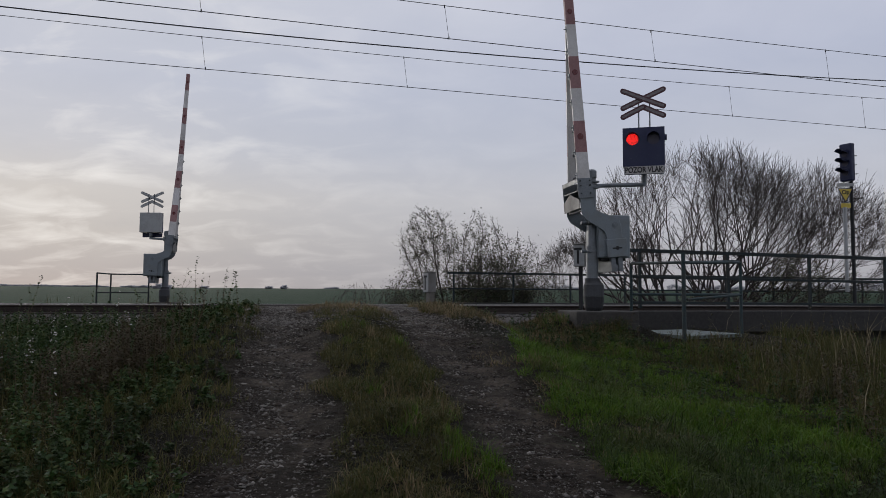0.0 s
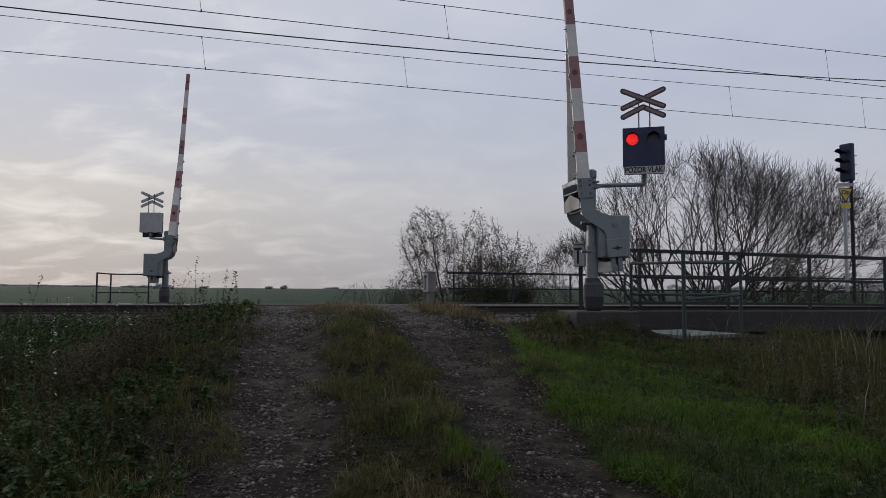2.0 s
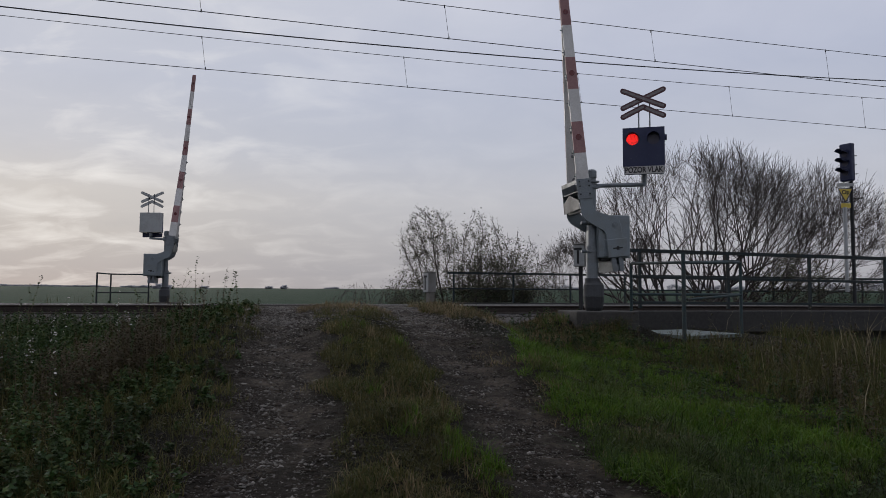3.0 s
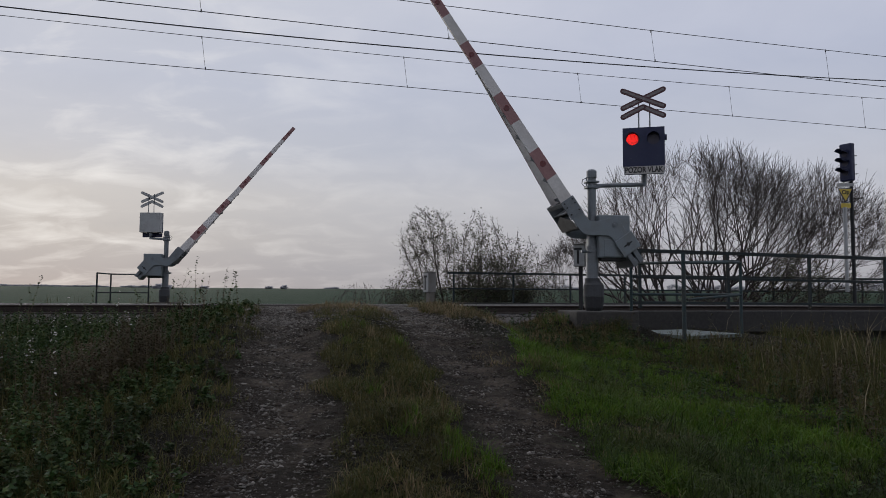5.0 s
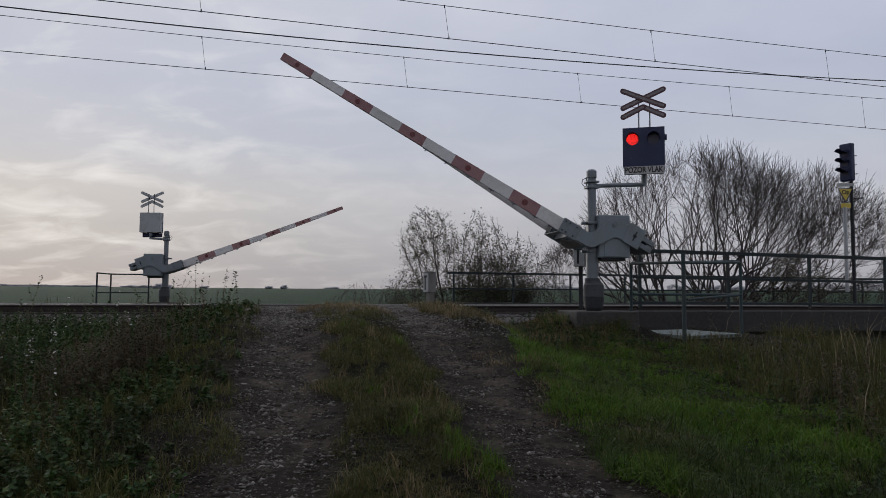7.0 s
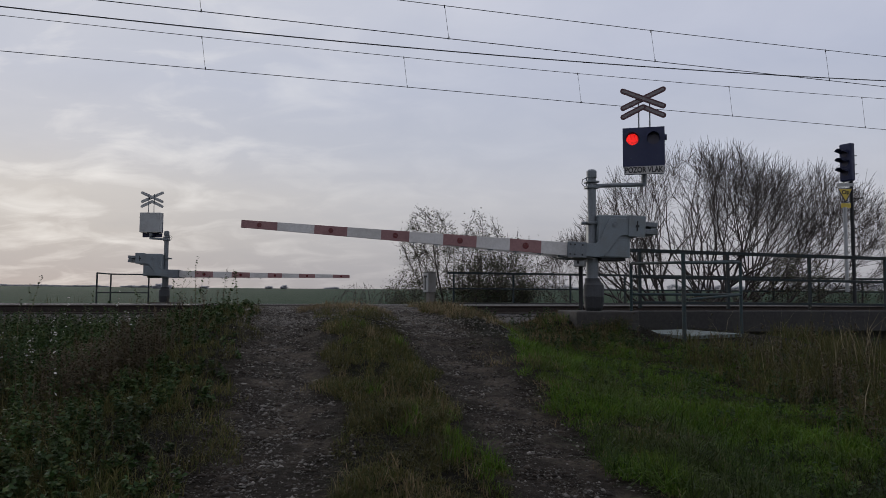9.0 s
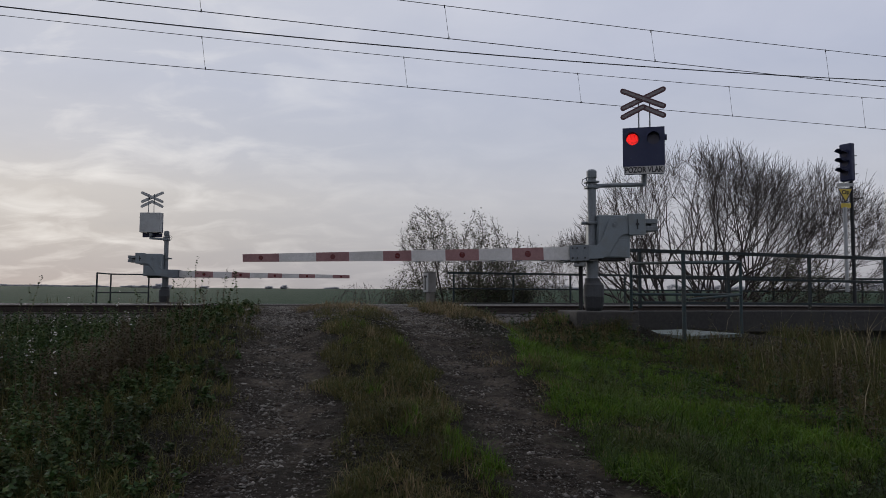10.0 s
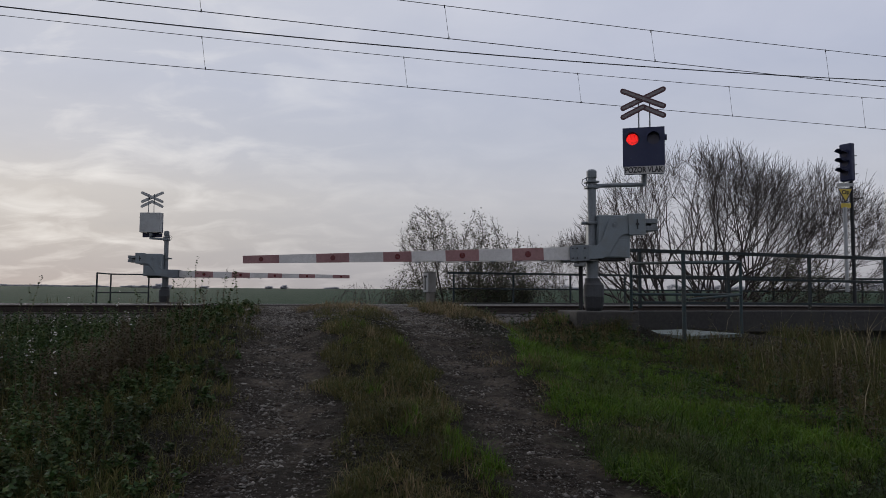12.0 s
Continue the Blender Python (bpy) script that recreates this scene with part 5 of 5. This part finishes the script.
# tall pale stems by the stream
x, y = scatter(800, 3.2, 8.5, 4.5, 10.2, 109, lambda x, y, d, n: smooth(3.8, 5.2, d) * (n > 4.4) * (n < 9.6) * clump(x, y, 0.9, 9) * near_beam(x, y))
grass("tall_dry_stems", x, y, rnd(len(x), 5, 0.40, 0.90), 0.0036, M_STRAW, 5, 0.45, "tall pale withered grass stems")
# flat litter that covers the soil
x, y = scatter(85000, -8.0, 8.5, 3.0, 11.5, 140, lambda x, y, d, n: np.where(d > 0, d > 1.2 + edge(x, y), d < -1.12 - edge(x, y)) | (np.abs(d - 0.05) < 0.40 + edge(x, y)))
grass("matted_grass", x, y, rnd(len(x), 18, 0.012, 0.04), 0.0046, M_MAT, 18, 2.6, "flat matted dead and green grass over the soil")
# the lane goes on behind
r_ = np.random.RandomState(141)
y = r_.uniform(-4.5, 3.1, 2400)
x = road_x(y) + np.where(r_.uniform(0, 1, 2400) < 0.3, r_.uniform(-0.42, 0.42, 2400), np.where(r_.uniform(0, 1, 2400) < 0.5, -1, 1) * r_.uniform(1.3, 5.0, 2400))
ok = np.hypot(x, y) > 0.7
tufts("lane_grass", x[ok], y[ok], rnd(int(ok.sum()), 21, 0.06, 0.16), 11, 0.005, M_GRASS_M, 21, "short green and straw coloured grass along the lane", 0.09, 1.1)
# left verge
x, y = scatter(12000, -8.5, 0.5, 3.0, 13.0, 111, lambda x, y, d, n: (d < -1.16 - edge(x, y)) * (0.45 + 0.55 * clump(x, y, 1.0, 2)) * (n < 12.4))
tufts("weedy_grass", x, y, rnd(len(x), 6, 0.06, 0.26) * (0.35 + 0.65 * smooth(1.2, 2.6, -(x - road_x(y)))), 15, 0.0028, M_GRASS_M, 6, "rank dark grass among the weeds", 0.06, 0.85)
x, y = scatter(6500, -6.5, 0.5, 3.0, 10.0, 112, lambda x, y, d, n: (d < -1.12 - edge(x, y)) * (1 - 0.8 * smooth(1.6, 2.8, -d)) * (0.3 + 0.7 * clump(x, y, 1.4, 6)))
tufts("edge_grass", x, y, rnd(len(x), 16, 0.04, 0.13), 16, 0.0028, M_GRASS_M, 16, "short green grass along the wheel track", 0.05, 1.0)


def weeds(name, x, y, h, per, leaf_size, leaf_mat, stem_mat, seed, label, droop=0.1, cover=1.0):
    """Upright stems with leaves all the way up."""
    r = np.random.RandomState(seed)
    k = len(x)
    z = ground_z(x, y)
    la, ll = r.uniform(0, 6.283, k), np.abs(r.normal(0, 0.16, k))
    t = r.uniform(0.12, 1.0, (k, per))
    a = r.uniform(0, 6.283, (k, per))
    rad = leaf_size * 0.5 * r.uniform(0.0, 1.2, (k, per))
    px = x[:, None] + (np.cos(la) * ll * h)[:, None] * t + np.cos(a) * rad
    py = y[:, None] + (np.sin(la) * ll * h)[:, None] * t + np.sin(a) * rad
    pz = z[:, None] + h[:, None] * t
    P = np.stack([px.ravel(), py.ravel(), pz.ravel()], 1)
    ob = leaves(name, P, leaf_size, leaf_mat, seed)
    tagged(ob, label, "weeds", kind="stuff")
    V = np.stack([np.stack([x - 0.004, y, z], 1), np.stack([x + 0.004, y + 0.002, z], 1),
                  np.stack([x + np.cos(la) * ll * h, y + np.sin(la) * ll * h, z + h * 1.03], 1), np.stack([x, y + 0.004, z], 1)], 1).reshape(-1, 3)
    b = 4 * np.arange(k)[:, None]
    T = np.concatenate([b + np.array([[0, 1, 2]]), b + np.array([[1, 3, 2]]), b + np.array([[3, 0, 2]])])
    tagged(fast_mesh(name + "_stems", V, T, stem_mat), "thin upright stems of " + label, "stems", kind="stuff")


x, y = scatter(11500, -8.8, -0.8, 3.0, 12.6, 121, lambda x, y, d, n: smooth(1.05, 1.75, -d + edge(x, y)) * (0.35 + 0.65 * clump(x, y, 0.8, 4)) * (n < 11.9) * (1 - 0.85 * np.exp(-(((x + 2.75) ** 2 + (y - 6.3) ** 2) / 0.25))))
weeds("leafy_weeds", x, y, rnd(len(x), 7, 0.10, 0.40) * (0.30 + 0.70 * smooth(1.4, 3.0, -(x - road_x(y)))), 38, 0.031, M_LEAF, M_LEAF, 7, "dense dark green nettles and weeds on the bank")


def stand(x, y, cx, cy, r):
    return np.exp(-(((x - cx) ** 2 + (y - cy) ** 2) / r ** 2))


x, y = scatter(3400, -8.8, -0.8, 3.6, 12.6, 123, lambda x, y, d, n: smooth(1.4, 2.0, -d) * (n < 12.2) * np.clip(0.10 * clump(x, y, 0.7, 8) + stand(x, y, -2.75, 6.3, 0.55) + 0.45 * stand(x, y, -5.6, 10.0, 0.7) + 0.3 * stand(x, y, -3.3, 9.3, 0.6) + stand(x, y, -2.75, 4.3, 0.25), 0, 1))
weeds("dead_dock", x, y, rnd(len(x), 8, 0.22, 0.55), 46, 0.020, M_DOCK, M_DOCK, 8, "dead reddish-brown dock stalks with seed heads")
r_ = np.random.RandomState(61)
x, y = r_.normal(-2.75, 0.20, 170), r_.normal(6.2, 0.45, 170)
weeds("dock_stand", x, y, r_.uniform(0.22, 0.52, 170), 70, 0.020, M_DOCK, M_DOCK, 18, "tall stand of dead brown dock stalks")
x, y = scatter(50, -8.5, -1.5, 5.0, 12.4, 125, lambda x, y, d, n: smooth(2.0, 3.0, -d) * (n < 12.2))
weeds("seed_heads", x, y, rnd(len(x), 9, 0.35, 0.70), 9, 0.026, M_FLOWER, M_DOCK, 9, "thistles with white seed fluff")
# single tall plants that stand out above the bank
SLOPE = np.array([-0.568, -0.562, -0.574, -0.49, -0.485, -0.45, -0.446, -0.405, -0.40, -0.395, -0.374, -0.37, -0.365, -0.36, -0.336, -0.333, -0.30, -0.295, -0.277])
TALL = np.array([0.86, 0.74, 0.6, 0.66, 0.58, 0.6, 0.56, 0.66, 0.72, 0.6, 0.74, 0.82, 0.70, 0.64, 0.80, 0.62, 0.6, 0.52, 0.52])
y = 9.6 + 0.5 * np.sin(np.arange(len(SLOPE)) * 2.1)
weeds("tall_stalks", SLOPE * y, y, TALL, 40, 0.032, M_LEAF, M_DOCK, 91, "tall single dark weeds standing above the bank")
y = np.array([9.4, 9.5, 9.2, 9.6, 8.6, 8.4, 7.0, 7.1, 6.9])
weeds("white_seed_heads", np.array([-0.437, -0.414, -0.44, -0.476, -0.53, -0.555, -0.556, -0.545, -0.56]) * y, y, np.array([0.40, 0.40, 0.38, 0.40, 0.40, 0.35, 0.38, 0.36, 0.34]), 14, 0.030, M_FLOWER, M_DOCK, 92,
      "pale seed heads of thistles in the bank", 0.1)
x, y = scatter(2600, 1.0, 8.8, 3.0, 11.0, 127, lambda x, y, d, n: smooth(1.5, 4.4, d) * clump(x, y, 0.9, 6) * (n < 10.9) * near_beam(x, y))
weeds("verge_weeds", x, y, rnd(len(x), 10, 0.05, 0.30), 32, 0.030, M_LEAF, M_DOCK, 10, "low broad-leaved green weeds in the verge")
x, y = scatter(600, 2.6, 8.8, 4.0, 11.4, 129, lambda x, y, d, n: smooth(3.2, 4.6, d) * (n < 10.3) * near_beam(x, y))
weeds("withered_weeds", x, y, rnd(len(x), 11, 0.22, 0.60), 40, 0.026, M_DOCK, M_DOCK, 11, "withered brown stalks with small leaves")
x, y = scatter(220, 0.4, 3.2, 9.6, 12.0, 130, lambda x, y, d, n: (d > 1.6) * near_beam(x, y))
weeds("crest_weeds", x, y, rnd(len(x), 17, 0.05, 0.22), 30, 0.03, M_LEAF, M_DOCK, 17, "low weeds on the earth heaped beside the barrier")
# crest by the crossing
x, y = scatter(5200, -1.2, 3.4, 7.0, 12.6, 131, lambda x, y, d, n: (d > 1.25 + edge(x, y)) * smooth(8.2, 9.4, n) * (n < 12.2) * (d < 4.2) * near_beam(x, y))
tufts("crest_grass", x, y, rnd(len(x), 12, 0.05, 0.18), 14, 0.0028, M_GRASS_D, 12, "matted dry grass beside the crossing", 0.06, 1.1)
x, y = scatter(3200, -1.2, 3.4, 7.0, 12.4, 132, lambda x, y, d, n: (d > 1.25 + edge(x, y)) * smooth(8.0, 9.2, n) * (n < 12.0) * (d < 4.2) * near_beam(x, y))
tufts("crest_mixed_grass", x, y, rnd(len(x), 19, 0.05, 0.16), 14, 0.0028, M_GRASS_M, 19, "short green and brown grass beside the crossing", 0.06, 1.1)
x, y = scatter(900, -2.2, 0.5, 9.6, 11.6, 133, lambda x, y, d, n: (np.abs(d) < 0.6) * 0.8)
tufts("crest_strip_grass", x, y, rnd(len(x), 20, 0.03, 0.10), 14, 0.0026, M_GRASS_D, 20, "dry matted grass on the crossing's crest", 0.06, 1.3)
# behind the tracks on the far bank
r_ = np.random.RandomState(71)
u_, n_ = r_.uniform(-16, 8, 16000), r_.uniform(22.4, 26.5, 16000)
x, y = u_ * CA - n_ * SA, u_ * SA + n_ * CA
ok = np.abs(x - road_x(y)) > 2.2
x, y = x[ok], y[ok]
grass("far_bank_grass", x, y, rnd(len(x), 13, 0.25, 0.85) * (0.4 + 0.6 * clump(x, y, 0.6)), 0.006, M_GRASS_M, 13, 0.3, "tall rank grass and stalks on the far bank")

# stones, grit and clods in the wheel tracks
r_ = np.random.RandomState(81)
K = 26000
y = 3.0 + 9.0 * r_.uniform(0, 1, K) ** 1.25
left = r_.uniform(0, 1, K) < 0.6
x = road_x(y) + np.where(left, -0.80, 0.88) + np.clip(r_.normal(0, 0.23, K), -0.5, 0.5)
s_ = np.exp(r_.normal(math.log(0.0058), 0.55, K)).clip(0.003, 0.026)
tagged(stones("road_stones", x, y, ground_z(x, y) + s_ * 0.1, s_, M_STONE, 82, 0.45), "grey loose stones and grit in the wheel tracks", "stones", kind="stuff")
K = 15000
y = 3.0 + 8.0 * r_.uniform(0, 1, K) ** 1.3
x = road_x(y) + np.where(r_.uniform(0, 1, K) < 0.5, -0.85, 0.98) + np.clip(r_.normal(0, 0.30, K), -0.6, 0.6)
s_ = np.exp(r_.normal(math.log(0.012), 0.5, K)).clip(0.005, 0.04)
tagged(stones("mud_clods", x, y, ground_z(x, y), s_, M_CLOD, 85, 0.45), "dark brown clods of mud beside the wheel tracks", "mud", kind="stuff")
K = 700
y = 3.0 + 8.0 * r_.uniform(0, 1, K) ** 1.2
x = road_x(y) + np.where(r_.uniform(0, 1, K) < 0.65, -0.78, 0.85) + np.clip(r_.normal(0, 0.22, K), -0.45, 0.45)
s_ = np.exp(r_.normal(math.log(0.017), 0.35, K)).clip(0.008, 0.035)
tagged(stones("pale_stones", x, y, ground_z(x, y), s_, M_PALE_STONE, 86, 0.4), "larger pale stones lying in the wheel tracks", "stones", kind="stuff")
K = 7500
y = r_.uniform(8.0, 13.2, K)
x = road_x(y) + r_.uniform(-2.1, 2.1, K)
s_ = r_.uniform(0.006, 0.026, K)
tagged(stones("crossing_gravel", x, y, ground_z(x, y) + s_ * 0.1, s_, M_STONE, 84, 0.6), "grey gravel spread over the crossing's edge", "gravel", kind="stuff")


# ---------------------------------------------------------------- what moves
NEAR_TURN = [(0.0, 87.4), (2.8, 87.4), (3.0, 86.2), (3.2, 83.3), (3.6, 77.2), (4.2, 68.6), (4.8, 60.2), (5.0, 57.6), (5.5, 51.1), (6.0, 44.7), (6.5, 38.2), (7.0, 31.25),
             (7.2, 28.9), (8.0, 18.3), (8.5, 11.9), (8.8, 7.7), (9.0, 5.25), (9.2, 3.2), (9.5, 1.6), (9.8, 0.55), (10.2, 0.1), (10.5, 0.0), (12.0, 0.0)]
FAR_TURN = [(0.0, 87), (2.8, 87), (3.0, 85.2), (3.2, 82.6), (4.0, 69.0), (4.8, 54.4), (5.0, 51.1), (5.5, 43.7), (6.0, 36.3), (6.5, 29.0), (7.0, 21.8),
            (7.2, 18.8), (7.8, 10.5), (8.3, 4.1), (8.6, 1.2), (8.9, 0.2), (9.2, 0.0), (12.0, 0.0)]
NEAR_REST, FAR_REST = -2.3, -0.7
# times at which the light passes from one lamp to the other, the left one lit first
FLASH = [0.10, 0.72, 1.13, 1.75, 2.15, 2.78, 3.17, 3.79, 4.17, 4.80, 5.20, 5.82, 6.21, 6.84, 7.23, 7.86, 8.25, 8.87, 9.27, 9.87, 10.25, 10.87, 11.27, 11.90]


def motions():
    walk(near_boom, [(t, pose(*PIVOT, 0, a + NEAR_REST, 0)) for t, a in NEAR_TURN])
    walk(far_boom, [(t, pose(*PIVOT, 0, a + FAR_REST, 0)) for t, a in FAR_TURN])
    lamp, xs, z = near_lamp
    rows = [(0.0, pose(xs[0], -0.028, z))]
    k = 0
    for t in FLASH:
        rows.append((t - 0.034, pose(xs[k], -0.028, z)))
        k = 1 - k
        rows.append((t + 0.034, pose(xs[k], -0.028, z)))
    rows.append((12.0, pose(xs[k], -0.028, z)))
    walk(lamp, rows)


motions()
